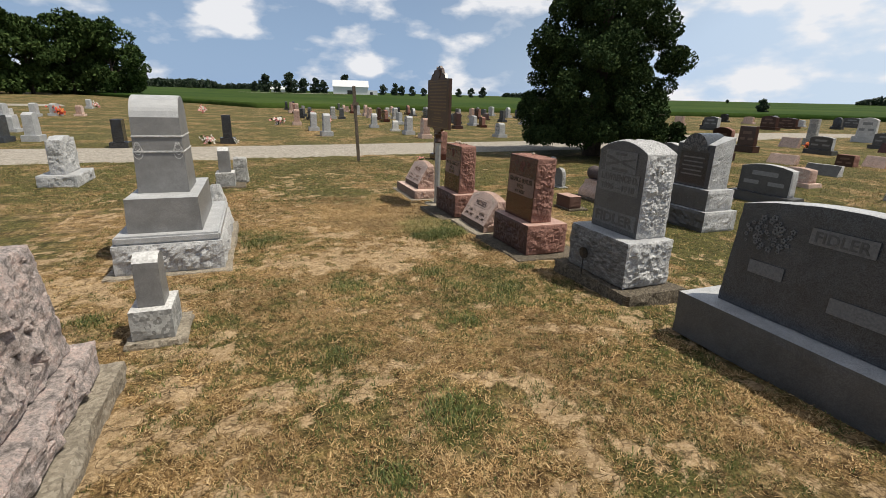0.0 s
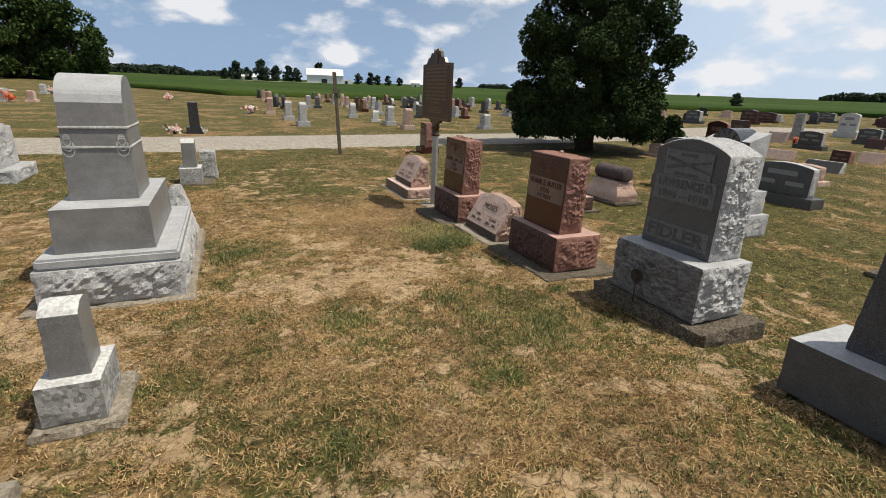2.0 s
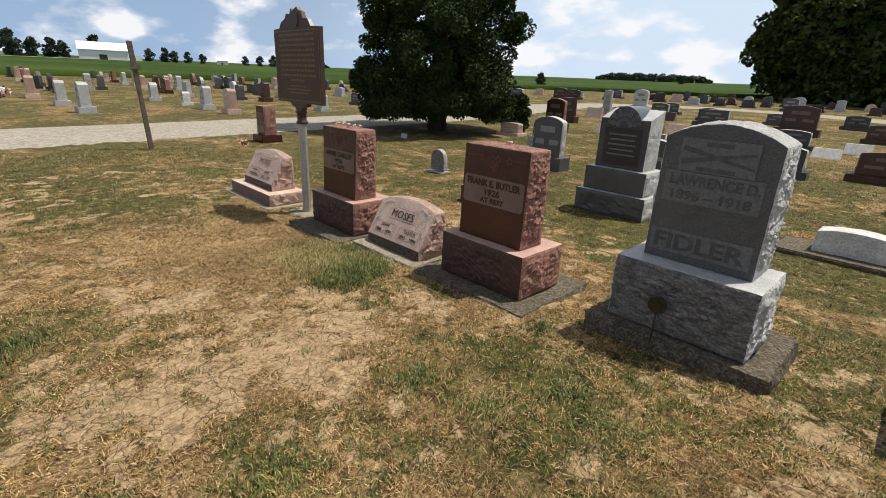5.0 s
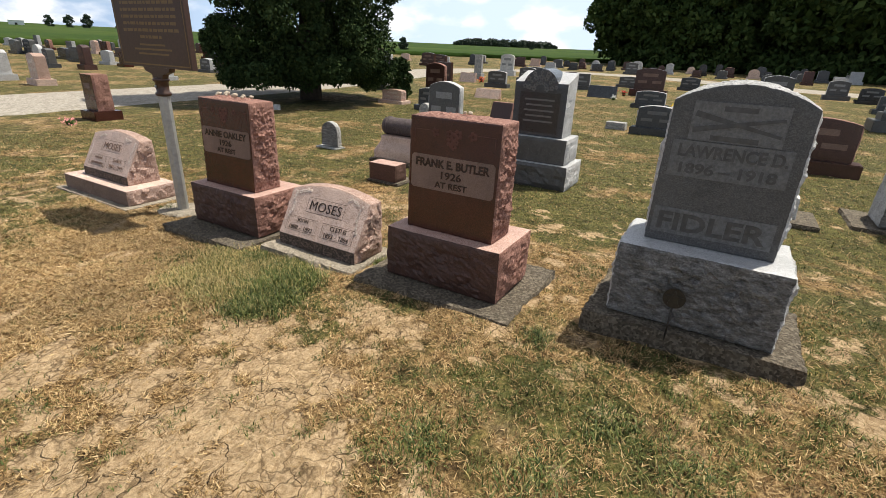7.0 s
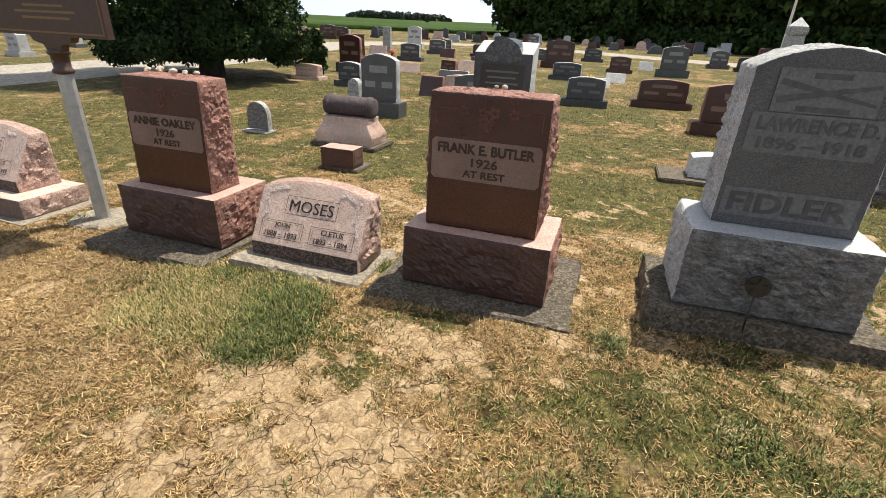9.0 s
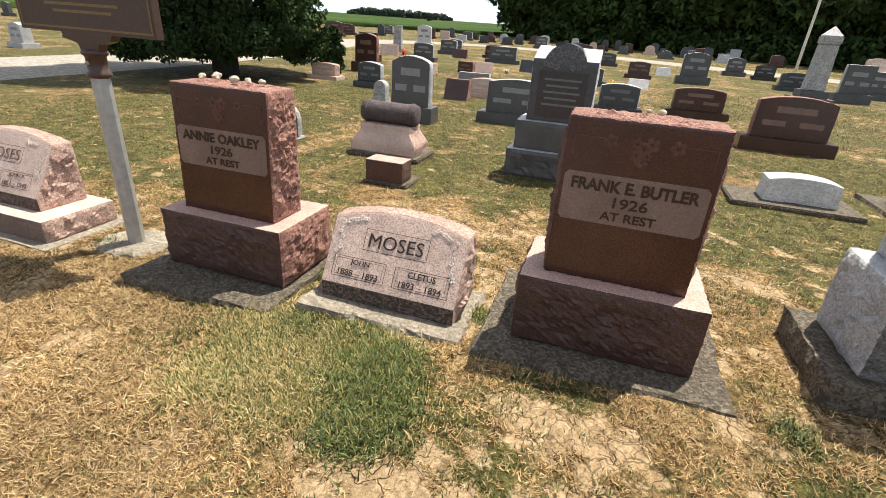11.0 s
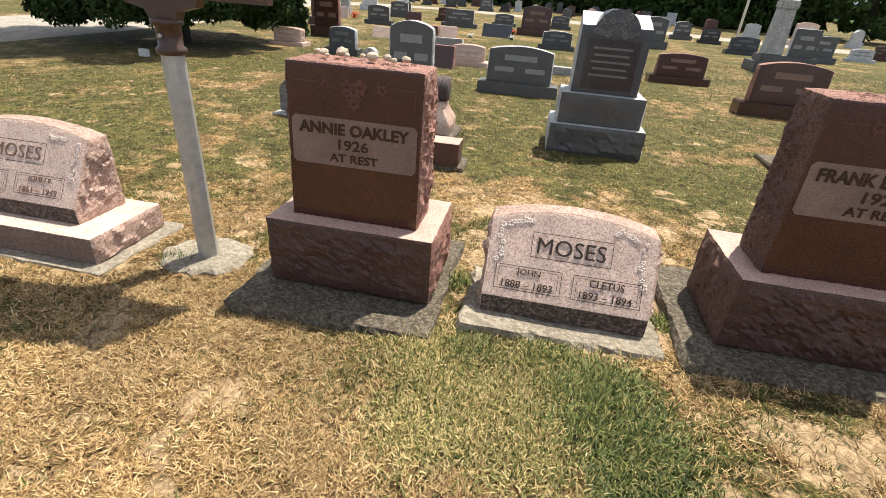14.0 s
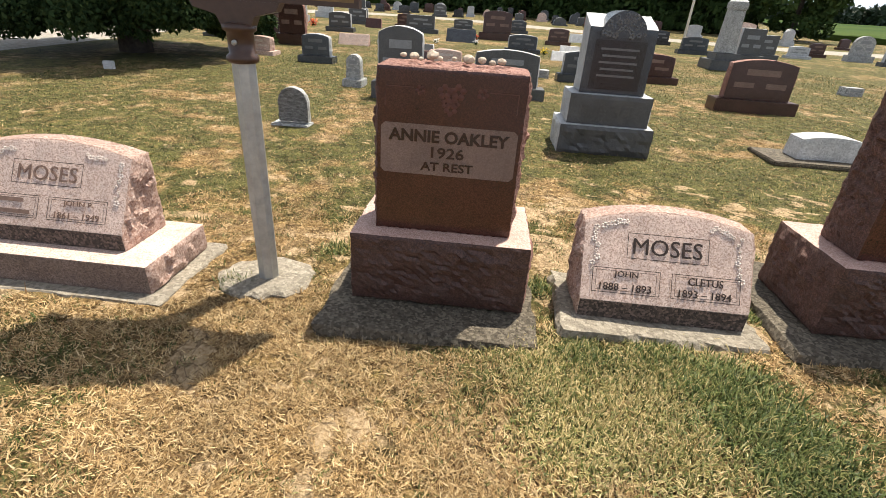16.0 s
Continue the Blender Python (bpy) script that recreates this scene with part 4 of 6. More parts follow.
# tall grey family monument with a rounded top
t = thing("family_monument", -1.0, 6.25, -0.30, "tall light grey granite monument on stepped base, rounded top", "monument")
part("base", stuff_mats(solid("base", (30, 40, 10), box_place(-0.47, 0.56, -0.82, 0.92, 0, 0.31), "-x +x -y +y", 0.036, 0.02, 51, 0.004, freq=14), grey_rough), None, t, "rock-faced lower base")
part("step", bevel_box("step", -0.45, 0.545, -0.80, 0.90, 0.31, 0.40, 0.02, grey_light), grey_light, t)
# sides and top are one stone; the paler top is painted sunlight
part("plinth", stuff_mats(solid("plinth", (3, 5, 3), box_place(-0.335, 0.37, -0.68, 0.72, 0.40, 0.76, 0.012), "", 0, 0, 52, 0.003, {"+z": 1}), grey_mid, grey_light), None, t)


def round_top(u, v, w):
    half = 0.34 - 0.04 * w
    y = (v - 0.5) * 2 * half
    zt = 0.76 + 0.76 + 0.26 * math.sqrt(max(0.0, 1 - (2 * v - 1) ** 2 * 0.98))
    return (-0.25 + 0.02 * w + (0.50 - 0.04 * w) * u, y, 0.76 + (zt - 0.76) * w)


die = solid("tablet", (4, 30, 14), round_top, "", 0, 0, 53, 0.001, {"+z": 1})
part("tablet", stuff_mats(die, grey_mid, grey_light), None, t)
for zz in (1.20, 1.36):
    w = (zz - 0.76) / 0.95
    part("carved_band", bevel_box("carved_band", -0.252 + 0.02 * w, 0.256 - 0.02 * w, -0.348 + 0.04 * w, 0.348 - 0.04 * w, zz - 0.009, zz + 0.009, 0.004, white_marble), white_marble, t)
for sx in (-0.19, 0.19):
    for k in range(3):
        v, fcs = [], []
        for s in range(25):
            a = s * 2 * math.pi / 24
            for rr in (0.030 + 0.012 * k, 0.036 + 0.012 * k):
                v.append((sx + rr * 0.8 * math.cos(a), -0.336, 1.26 - 0.03 * k + rr * 1.3 * math.sin(a)))
        for s in range(24):
            fcs.append((2 * s, 2 * s + 1, 2 * s + 3, 2 * s + 2))
        part("carved_scroll", mesh("carved_scroll", v, fcs, white_marble), white_marble, t)
slab(-1.58, -0.36, 5.32, 7.62, -0.30, "tan concrete slab round a family monument", concrete_pale, 10, 0.14)
t = thing("gravestone", -0.62, 7.55, -0.40, "narrow wedge of split grey granite behind the monument", "gravestone")
part("tablet", stuff_mats(solid("tablet", (10, 8, 14), box_place(-0.2, 0.2, -0.16, 0.16, 0.0, 0.66, 0.14), "-x +x -y +y +z", 0.03, 0.01, 55, 0.008), grey_rough), None, t)


def pillar_stone(x, y, z, label, seed, sc=1.0, slabbed=True):
    """A slim marker: square shaft with a rounded top on a small plinth."""
    t = thing("gravestone", x, y, z, label, "gravestone", "slim pillar markers")
    part("base", stuff_mats(solid("base", (8, 8, 6), box_place(-0.125 * sc, 0.125 * sc, -0.17 * sc, 0.17 * sc, 0, 0.20 * sc), "-x +x -y +y", 0.006, 0.0, seed, 0.004, {"+z": 1}), old_marble, white_marble), None, t, "stained grey base")
    # darker sides and white top paint light and shade onto the shaft
    part("shaft", stuff_mats(solid("shaft", (6, 10, 8), box_place(-0.078 * sc, 0.078 * sc, -0.10 * sc, 0.10 * sc, 0.20 * sc, 0.50 * sc, 0.004, arch(0.045 * sc)), "", 0, 0, seed, 0.003, {"+z": 1}), grey_mid, white_marble), None, t)
    return t


pillar_stone(-0.82, 3.83, -0.21, "small grey marble pillar marker on a square base", 61, 1.12)
slab(-1.02, -0.60, 3.58, 4.12, -0.21, "small square concrete footing under a pillar marker", concrete_pale, 11, 0.1)
t = pillar_stone(-0.72, 11.6, -0.43, "white marble pillar marker beside a lichened stone", 63, 1.55)
slab(-0.98, -0.30, 11.2, 12.3, -0.40, "old concrete footing under marble markers", concrete, 12, 0.1)
t = thing("gravestone", -0.42, 12.1, -0.42, "low lichened grey stone with cross-shaped shadows", "gravestone")
part("tablet", stuff_mats(solid("tablet", (8, 10, 10), box_place(-0.16, 0.16, -0.22, 0.22, 0, 0.55, 0.02), "-x +x -y +y +z", 0.03, 0.0, 64, 0.008), old_marble), None, t)

# ================= historical marker =================
t = thing("historical_marker", 3.17, 8.58, -0.43, "brown cast metal historical marker with gold rim on steel post", "sign")
W, Z0, Z1 = 0.56, 1.44, 2.30
crest = [(W, Z1), (W * 0.72, Z1 + 0.01), (W * 0.62, Z1 + 0.08), (W * 0.45, Z1 + 0.11), (W * 0.36, Z1 + 0.17), (W * 0.2, Z1 + 0.16), (W * 0.17, Z1 + 0.22), (0.06, Z1 + 0.19), (-0.06, Z1 + 0.23), (-W * 0.18, Z1 + 0.19), (-W * 0.3, Z1 + 0.17), (-W * 0.36, Z1 + 0.10), (-W * 0.55, Z1 + 0.09), (-W * 0.66, Z1 + 0.01), (-W, Z1)]
pts = [(-W, Z0), (W, Z0)] + crest
plate_ = part("plate", outline_plate("plate", pts, -0.025, 0.025, bronze), bronze, t)
for sx, name in ((-0.0275, "front_rim"), (0.0275, "back_rim")):
    v, fcs = [], []
    for (y0, y1, z0, z1) in ((-W + 0.02, W - 0.02, Z0 + 0.02, Z0 + 0.032), (-W + 0.02, W - 0.02, Z1 - 0.032, Z1 - 0.02), (-W + 0.02, -W + 0.032, Z0 + 0.032, Z1 - 0.032), (W - 0.032, W - 0.02, Z0 + 0.032, Z1 - 0.032)):
        s = len(v)
        v += [(sx, y0, z0), (sx, y1, z0), (sx, y1, z1), (sx, y0, z1)]
        fcs.append((s, s + 1, s + 2, s + 3))
    part(name, mesh(name, v, fcs, gilt), gilt, plate_, "gold painted rim")
rng = random.Random(9)
for k in range(10):
    ln = (0.90 if k < 9 else 0.35) * (W - 0.06) * (0.93 + 0.07 * rng.random())
    zz = Z1 - 0.07 - k * 0.058
    x0 = 0
    v, fcs = [], []
    y = -ln
    while y < ln:
        w = 0.03 + 0.07 * rng.random()
        s = len(v)
        e = min(ln, y + w)
        v += [(-0.0275, y, zz - 0.013), (-0.0275, e, zz - 0.013), (-0.0275, e, zz + 0.013), (-0.0275, y, zz + 0.013)]
        fcs.append((s, s + 1, s + 2, s + 3))
        y += w + 0.014
    part("lettering", mesh("lettering", v, fcs, gilt), gilt, plate_, "raised gold line of unreadable writing")
for k, half in enumerate((0.20, 0.30, 0.24)):
    zz = Z0 + 0.20 - 0.04 * k
    part("lettering", mesh("lettering", [(-0.0275, -half, zz - 0.008), (-0.0275, half, zz - 0.008), (-0.0275, half, zz + 0.008), (-0.0275, -half, zz + 0.008)], [(0, 1, 2, 3)], gilt), gilt, plate_, "small gold line of unreadable writing")
seal = [(0.10 * math.cos(k * math.pi / 12), Z1 + 0.09 + 0.085 * math.sin(k * math.pi / 12)) for k in range(24)]
part("crest", outline_plate("crest", seal, -0.034, -0.024, bronze), bronze, plate_, "raised round emblem")
yoke = [(-0.21, Z0), (-0.19, Z0 - 0.035), (-0.09, Z0 - 0.06), (-0.062, Z0 - 0.12), (0.062, Z0 - 0.12), (0.09, Z0 - 0.06), (0.19, Z0 - 0.035), (0.21, Z0)]
part("yoke", outline_plate("yoke", yoke, -0.03, 0.03, bronze), bronze, t)
part("socket", lathe("socket", [(0.062, Z0 - 0.26), (0.072, Z0 - 0.25), (0.072, Z0 - 0.23), (0.058, Z0 - 0.22), (0.06, Z0 - 0.13), (0.075, Z0 - 0.12), (0.075, Z0 - 0.10), (0.05, Z0 - 0.09)], 16, bronze), bronze, t)
part("post", lathe("post", [(0.056, -0.02), (0.056, Z0 - 0.25)], 8, steel, False), steel, t, "eight-sided galvanised post")
for zz in (Z0 - 0.17,):
    b_ = lathe("bolt", [(0.012, 0), (0.012, 0.014)], 6, steel)
    b_.transform(Matrix.Translation((-0.058, 0, zz)) @ Matrix.Rotation(radians(-90), 4, "Y"))
    part("bolt", b_, steel, t)
t = thing("post_footing", 3.17, 8.6, -0.50, "irregular rounded concrete footing round a sign post", "foundation")
fv, ff = [(0, 0, 0.10)], []
for k in range(28):
    a = k * 2 * math.pi / 28
    r = 0.25 * (1 + 0.22 * noise.noise((math.cos(a) * 1.7, math.sin(a) * 1.7, 4)))
    r *= 1 + 0.16 * noise.noise((k * 0.9, 2, 1))
    fv += [(r * 0.8 * math.cos(a), r * 1.05 * math.sin(a), 0.092 + 0.008 * noise.noise((k * 0.5, 7, 1))), (r * 0.9 * math.cos(a), r * 1.15 * math.sin(a), 0.078), (r * 0.95 * math.cos(a), r * 1.2 * math.sin(a), 0.0)]
for k in range(28):
    p, q = 1 + 3 * k, 1 + 3 * ((k + 1) % 28)
    ff += [(0, p, q), (p, p + 1, q + 1, q), (p + 1, p + 2, q + 2, q + 1)]
part("lump", mesh("lump", fv, ff, concrete_pale), concrete_pale, t)

# ================= further gravestones =================
FACES = {"grey": (grey_face, grey_light, panel_pale), "dark": (grey_polished, grey_face, panel_dim), "black": (black_stone, black_stone, panel_dim), "red": (dark_red, dark_red, red_frost), "pink": (pink_face, pink_rough, carving_pale),
         "light": (grey_light, grey_light, panel_pale), "white": (white_marble, white_marble, panel_pale), "old": (old_marble, old_marble, panel_pale), "brown": (red_polished, red_rough, red_frost)}
WORDS = {"grey": "grey granite", "dark": "dark grey granite", "black": "polished black granite", "red": "mahogany red granite", "pink": "pink granite", "light": "pale grey granite", "white": "white marble", "old": "lichened old marble", "brown": "red-brown granite"}

ROCK_SIDES = {"grey": grey_rough, "dark": grey_rough, "light": grey_rough, "red": red_rough, "pink": pink_rough, "brown": red_rough}


def upright(x, y, w, h, tone, style="bow", d=0.22, base=0.28, turn=0.0, name_panel=True, seed=0, words=""):
    """x, y: the middle of the front at the ground; w, h: overall width and height, base included."""
    face, body, pan = FACES[tone]
    extra = {"bow": "with gently bowed top", "arch": "with round arched top", "flat": "with flat top", "slant": "low slant-faced marker", "plain": "squared block"}[style]
    t = thing("gravestone", x, y, ground_z(x, y) - 0.02, words or f"{WORDS[tone]} gravestone {extra} on the lawn", "gravestone", "cemetery rows", turn)
    bh = base * h if base else 0.0
    if base:
        part("base", bevel_box("base", -0.02, d + 0.20, -w / 2, w / 2, 0, bh, 0.012), face, t)
    w2 = w * (0.80 if base else 1.0)
    x0 = 0.09 if base else 0.0
    if style == "arch":
        f = lambda v: 0.5 * min(w2, 0.7) * (math.sqrt(max(0, 1 - (2 * v - 1) ** 2 * 0.96)) - 1)
    elif style == "bow":
        f = lambda v: -0.09 * h * (2 * v - 1) ** 2
    else:
        f = None
    sl = d * 0.62 if style == "slant" else 0.0
    rocky = ROCK_SIDES.get(tone) if style != "arch" and math.hypot(x - 2, y - 5) < 19 else None
    if rocky:
        body = rocky
    me = solid("tablet", (8, 16, 10) if rocky else (2, 14, 3), box_place(x0, x0 + d, -w2 / 2, w2 / 2, bh, h, 0.008, f, sl), "-y +y" if rocky else "", 0.02, 0.012, seed, 0.006, {"-x": 0, "+x": 0, "-y": 1, "+y": 1, "+z": 1, "-z": 1}, freq=9)
    part("tablet", stuff_mats(me, face, body), None, t)
    if name_panel and style != "slant":
        q = x0 + 0.008 * 0.65 - 0.001
        panel("name_panel", w2 * 0.5, (h - bh) * 0.15, q, 0, bh + (h - bh) * 0.68, t, pan, 0.0, 0.004)
        for s in (-1, 1):
            panel("name_panel", w2 * 0.3, (h - bh) * 0.13, q, s * w2 * 0.24, bh + (h - bh) * 0.36, t, pan, 0.0, 0.004)
    return t


ROWS_OF_STONES = [
    # x, y, width, height, tone, style
    (10.0, 7.1, 1.45, 0.84, "grey", "bow"), (9.05, 8.88, 0.92, 1.15, "grey", "bow"), (16.2, 13.45, 1.0, 1.22, "red", "bow"), (12.7, 11.55, 0.85, 0.66, "dark", "bow"),
    (9.9, 9.9, 0.36, 0.58, "old", "arch"), (13.1, 8.5, 1.0, 0.50, "pink", "bow"), (10.5, 2.42, 1.48, 0.95, "red", "bow"), (13.7, 3.45, 1.4, 0.70, "red", "bow"),
    (12.9, 5.25, 1.1, 0.70, "dark", "bow"), (13.3, 13.3, 0.95, 0.46, "pink", "bow"), (16.7, 16.3, 0.5, 0.5, "dark", "flat"), (16.7, 15.4, 0.42, 0.5, "old", "flat"),
    (19.95, 15.3, 1.0, 1.12, "red", "flat"), (22.6, 13.85, 1.2, 0.78, "grey", "bow"), (27.0, 17.1, 0.6, 1.35, "old", "flat"), (32.4, 17.6, 1.2, 1.4, "white", "bow"),
    (24.4, 7.2, 1.6, 1.22, "red", "bow"), (19.1, 6.3, 1.25, 0.62, "dark", "bow"), (23.9, 4.5, 1.1, 0.70, "red", "bow"), (19.4, 4.6, 0.7, 0.34, "white", "slant"), (13.2, 6.2, 0.5, 0.2, "old", "plain"),
    (21.2, -2.3, 1.1, 1.25, "grey", "flat"), (25.5, 10.8, 1.7, 0.78, "grey", "flat"), (19.2, 10.8, 0.6, 0.42, "red", "plain"), (21.9, 8.65, 1.2, 0.5, "dark", "slant"),
    (23.5, 2.4, 1.3, 1.22, "grey", "bow"), (24.3, -1.45, 1.4, 0.72, "dark", "bow"), (23.45, -3.9, 1.3, 1.0, "grey", "flat"), (34.0, -7.8, 1.5, 1.3, "pink", "bow"),
    (31.0, -0.5, 1.1, 0.92, "grey", "bow"), (29.5, -1.55, 1.1, 0.72, "black", "bow"), (32.0, 15.4, 1.3, 0.72, "grey", "bow"), (26.5, 13.3, 0.8, 0.45, "brown", "slant"), (17.5, 5.1, 0.7, 0.3, "white", "slant"),
    (26.6, 3.3, 0.65, 0.4, "white", "slant"), (26.3, -9.7, 1.15, 1.14, "old", "arch"), (24.5, -9.9, 0.9, 0.74, "grey", "bow"), (27.6, -8.5, 0.9, 0.66, "red", "bow"), (25.9, -6.75, 1.1, 0.55, "light", "bow"),
    (14.0, -1.6, 0.45, 0.22, "old", "plain"), (12.3, 9.0, 0.6, 0.5, "red", "slant"), (23.8, 14.2, 0.0, 0, "grey", ""), (24.4, 16.4, 0.94, 0.5, "pink", "slant"),
    (19.9, 10.3, 0.7, 0.4, "pink", "slant"), (34.3, 21.0, 0.0, 0, "old", ""), (28.6, 12.0, 1.2, 0.7, "red", "bow"), (29.5, 9.0, 1.3, 0.6, "grey", "bow"), (30.5, 6.0, 1.2, 0.7, "dark", "bow"), (28.5, 14.6, 1.2, 0.8, "grey", "bow"),
    (16.0, 9.6, 1.0, 0.34, "grey", "slant"), (17.5, 11.9, 1.0, 0.36, "pink", "slant"),
]
rng = random.Random(12)
for i, (x, y, w, h, tone, style) in enumerate(ROWS_OF_STONES):
    if style:
        upright(x, y, w, h, tone, style, base=0.0 if style in ("slant", "plain") else 0.26, d=0.2 if h > 0.5 else 0.3, turn=rng.uniform(-2, 2), seed=i)
ACROSS = [
    (-1.36, 21.4, 0.55, 1.12, "black", "flat"), (2.2, 32.8, 0.6, 1.0, "pink", "bow"), (2.75, 28.3, 0.7, 1.0, "light", "bow"), (3.0, 24.9, 0.75, 1.1, "light", "bow"), (5.6, 40.5, 0.6, 0.97, "old", "bow"),
    (6.3, 40.6, 0.7, 0.9, "dark", "bow"), (6.75, 30.8, 0.6, 0.9, "light", "arch"), (11.1, 44.5, 0.6, 0.86, "old", "bow"), (10.9, 41.0, 0.8, 0.97, "light", "bow"), (7.35, 27.9, 0.35, 0.63, "white", "arch"),
    (7.5, 25.7, 0.7, 1.0, "light", "bow"), (7.7, 23.5, 0.8, 1.0, "pink", "bow"), (15.1, 43.0, 1.1, 0.93, "dark", "bow"), (11.3, 31.4, 0.6, 0.85, "dark", "bow"), (12.1, 29.9, 0.65, 1.08, "red", "bow"),
    (12.1, 23.8, 0.75, 0.77, "light", "bow"), (16.2, 26.9, 1.0, 0.68, "grey", "bow"), (5.55, 15.5, 0.6, 0.95, "brown", "flat"), (-4.75, 19.95, 0.75, 0.98, "black", "flat"), (-8.8, 21.8, 0.85, 0.95, "dark", "flat"), (-8.0, 22.3, 0.75, 1.05, "light", "bow"), (-14.2, 36.6, 0.9, 0.85, "light", "bow"), (-13.2, 38.2, 0.8, 0.85, "light", "bow"),
    (-12.5, 39.4, 1.0, 0.8, "light", "bow"), (-10.1, 26.4, 0.8, 0.7, "light", "bow"), (-13.8, 51.8, 0.7, 0.8, "light", "bow"), (-11.2, 39.6, 0.8, 0.7, "pink", "bow"), (-14.5, 38.0, 0.9, 0.5, "white", "slant"),
    (32.4, 28.0, 1.6, 1.0, "grey", "bow"), (42.0, 28.8, 2.0, 0.9, "red", "bow"), (38.0, 27.5, 1.6, 1.1, "red", "bow"), (51.0, 29.0, 1.8, 0.9, "grey", "bow"), (46.5, 12.0, 1.3, 1.0, "grey", "bow"),
]
for i, (x, y, w, h, tone, style) in enumerate(ACROSS):
    upright(x, y, w, h, tone, style, base=0.22, d=0.34, turn=rng.uniform(-3, 3), seed=i + 70)
# pale stone with swept top and split sides, near the lane
t = thing("gravestone", -3.95, 12.6, ground_z(-3.95, 12.6) - 0.02, "pale grey granite stone with swept top and rock-split sides", "gravestone")
part("base", stuff_mats(solid("base", (20, 30, 8), box_place(-0.34, 0.36, -0.62, 0.62, 0, 0.26), "-x +x -y +y", 0.03, 0.01, 151, 0.006, {"+z": 1}, freq=8), grey_rough, grey_light), None, t, "rock-faced base")
part("tablet", stuff_mats(solid("tablet", (12, 30, 22), box_place(-0.13, 0.15, -0.46, 0.46, 0.26, 0.97, 0.01, lambda v: 0.07 * math.sin(math.pi * v) ** 2 - 0.03 * math.sin(3 * math.pi * v) ** 2), "-y +y +x", 0.03, 0.01, 152, 0.005, {"-y": 1, "+y": 1, "+x": 1, "+z": 2}, freq=10), grey_mid, grey_rough, grey_light), None, t, "smooth grey face between split edges")
# rows that stand further off across the lane
spots = []
for row, (x0, ya, yb) in enumerate([(3.4, 36, 60), (9.3, 33, 60), (14.5, 30, 58), (19.5, 27, 58), (24.5, 28, 56), (30, 30, 52), (36, 30, 48), (46, 26, 40), (48.5, -4, 24), (52, -6, 26), (56, -6, 28), (45.5, -6, 2), (40, -14, -6), (36.5, -16, -8)]):
    y = ya + rng.random() * 2
    while y < yb:
        spots.append((x0 + rng.uniform(-0.3, 0.3), y))
        y += rng.uniform(1.5, 3.6)
for i, (x, y) in enumerate(spots):
    tone = rng.choice(["grey", "light", "dark", "red", "pink", "black", "light", "brown"])
    upright(x, y, rng.uniform(0.7, 1.3), rng.uniform(0.6, 1.05), tone, rng.choice(["bow", "bow", "flat", "arch"]), base=0.24, d=0.26, turn=rng.uniform(-3, 3), name_panel=False, seed=i + 200)

# stepped monument with leaf-carved arch
t = thing("family_monument", 6.95, 6.0, -0.44, "dark grey granite monument with carved arch on stepped base", "monument")
part("base", stuff_mats(solid("base", (12, 24, 8), box_place(-0.36, 0.36, -0.54, 0.54, 0, 0.34), "-x +x -y +y", 0.03, 0.01, 81, 0.006, {"+z": 1, "-x": 2}), grey_rough, grey_light, grey_face), None, t)
part("step", stuff_mats(solid("step", (12, 20, 7), box_place(-0.29, 0.29, -0.47, 0.47, 0.34, 0.68), "+x -y +y", 0.025, 0.01, 82, 0.006, {"-x": 1, "+z": 2}), grey_rough, grey_face, grey_light), None, t)
lettering("RIEGEL", 0.64, 0.13, -0.292, 0, 0.50, t, letter_grey, bold=0.03)
# pale sloping shoulders carry sunlight in their colour
part("tablet", stuff_mats(solid("tablet", (8, 16, 16), lambda u, v, w: (-0.20 + 0.42 * u, (v - 0.5) * 0.74, 0.68 + (0.70 + 0.13 * u) * w), "-y +y", 0.012, 0.006, 83, 0.004, {"-y": 1, "+y": 1, "+z": 2}), grey_polished, grey_rough, grey_light), None, t)
cap = [(0.25 * math.cos(k * math.pi / 18), 1.28 + 0.27 * math.sin(k * math.pi / 18)) for k in range(19)]
part("arched_top", outline_plate("arched_top", cap, -0.225, 0.23, grey_polished), grey_polished, t, "arched crown with carved leaves")
inscription = panel("inscription_panel", 0.56, 0.52, -0.202, 0, 0.99, t, black_stone)
for k in range(5):
    panel("lettering", 0.42 - 0.05 * (k % 2), 0.022, -0.207, 0, 1.16 - 0.07 * k, inscription, panel_dim, depth=0.002)
blossoms("carved_leaf_band", [(0.23 * math.cos(a) * r, 0.24 * math.sin(a) * r) for r in (0.4, 0.7, 0.95) for a in np.linspace(0.2, 2.94, 7)], -0.226, 0, 1.28, t, panel_dim, r=0.026, seed=6, depth=0.006)

# broad pale monument on a scrolled base, behind the grey headstone
t = thing("family_monument", 7.30, 1.36, -0.43, "pale grey granite monument on broad base with carved scroll", "monument")
part("base", stuff_mats(solid("base", (20, 44, 14), box_place(-0.02, 0.56, -0.66, 0.66, 0.05, 0.585, 0.012), "-x +x -y +y", 0.022, 0.006, 141, 0.006, {"+z": 1, "-x": 2}, freq=9), grey_rough, grey_light, ledge_rock), None, t, "dressed base with dark streaked front")
part("tablet", stuff_mats(solid("tablet", (6, 24, 12), box_place(0.10, 0.44, -0.36, 0.36, 0.585, 1.60, 0.0, arch(0.07)), "", 0, 0, 142, 0.006, {"+z": 1, "-y": 1, "+y": 1}), white_marble, white_marble), None, t, "smooth pale tablet")
plate_ = panel("inscription_panel", 0.52, 0.74, 0.099, 0, 1.06, t, panel_pale, label="dull inscription panel")
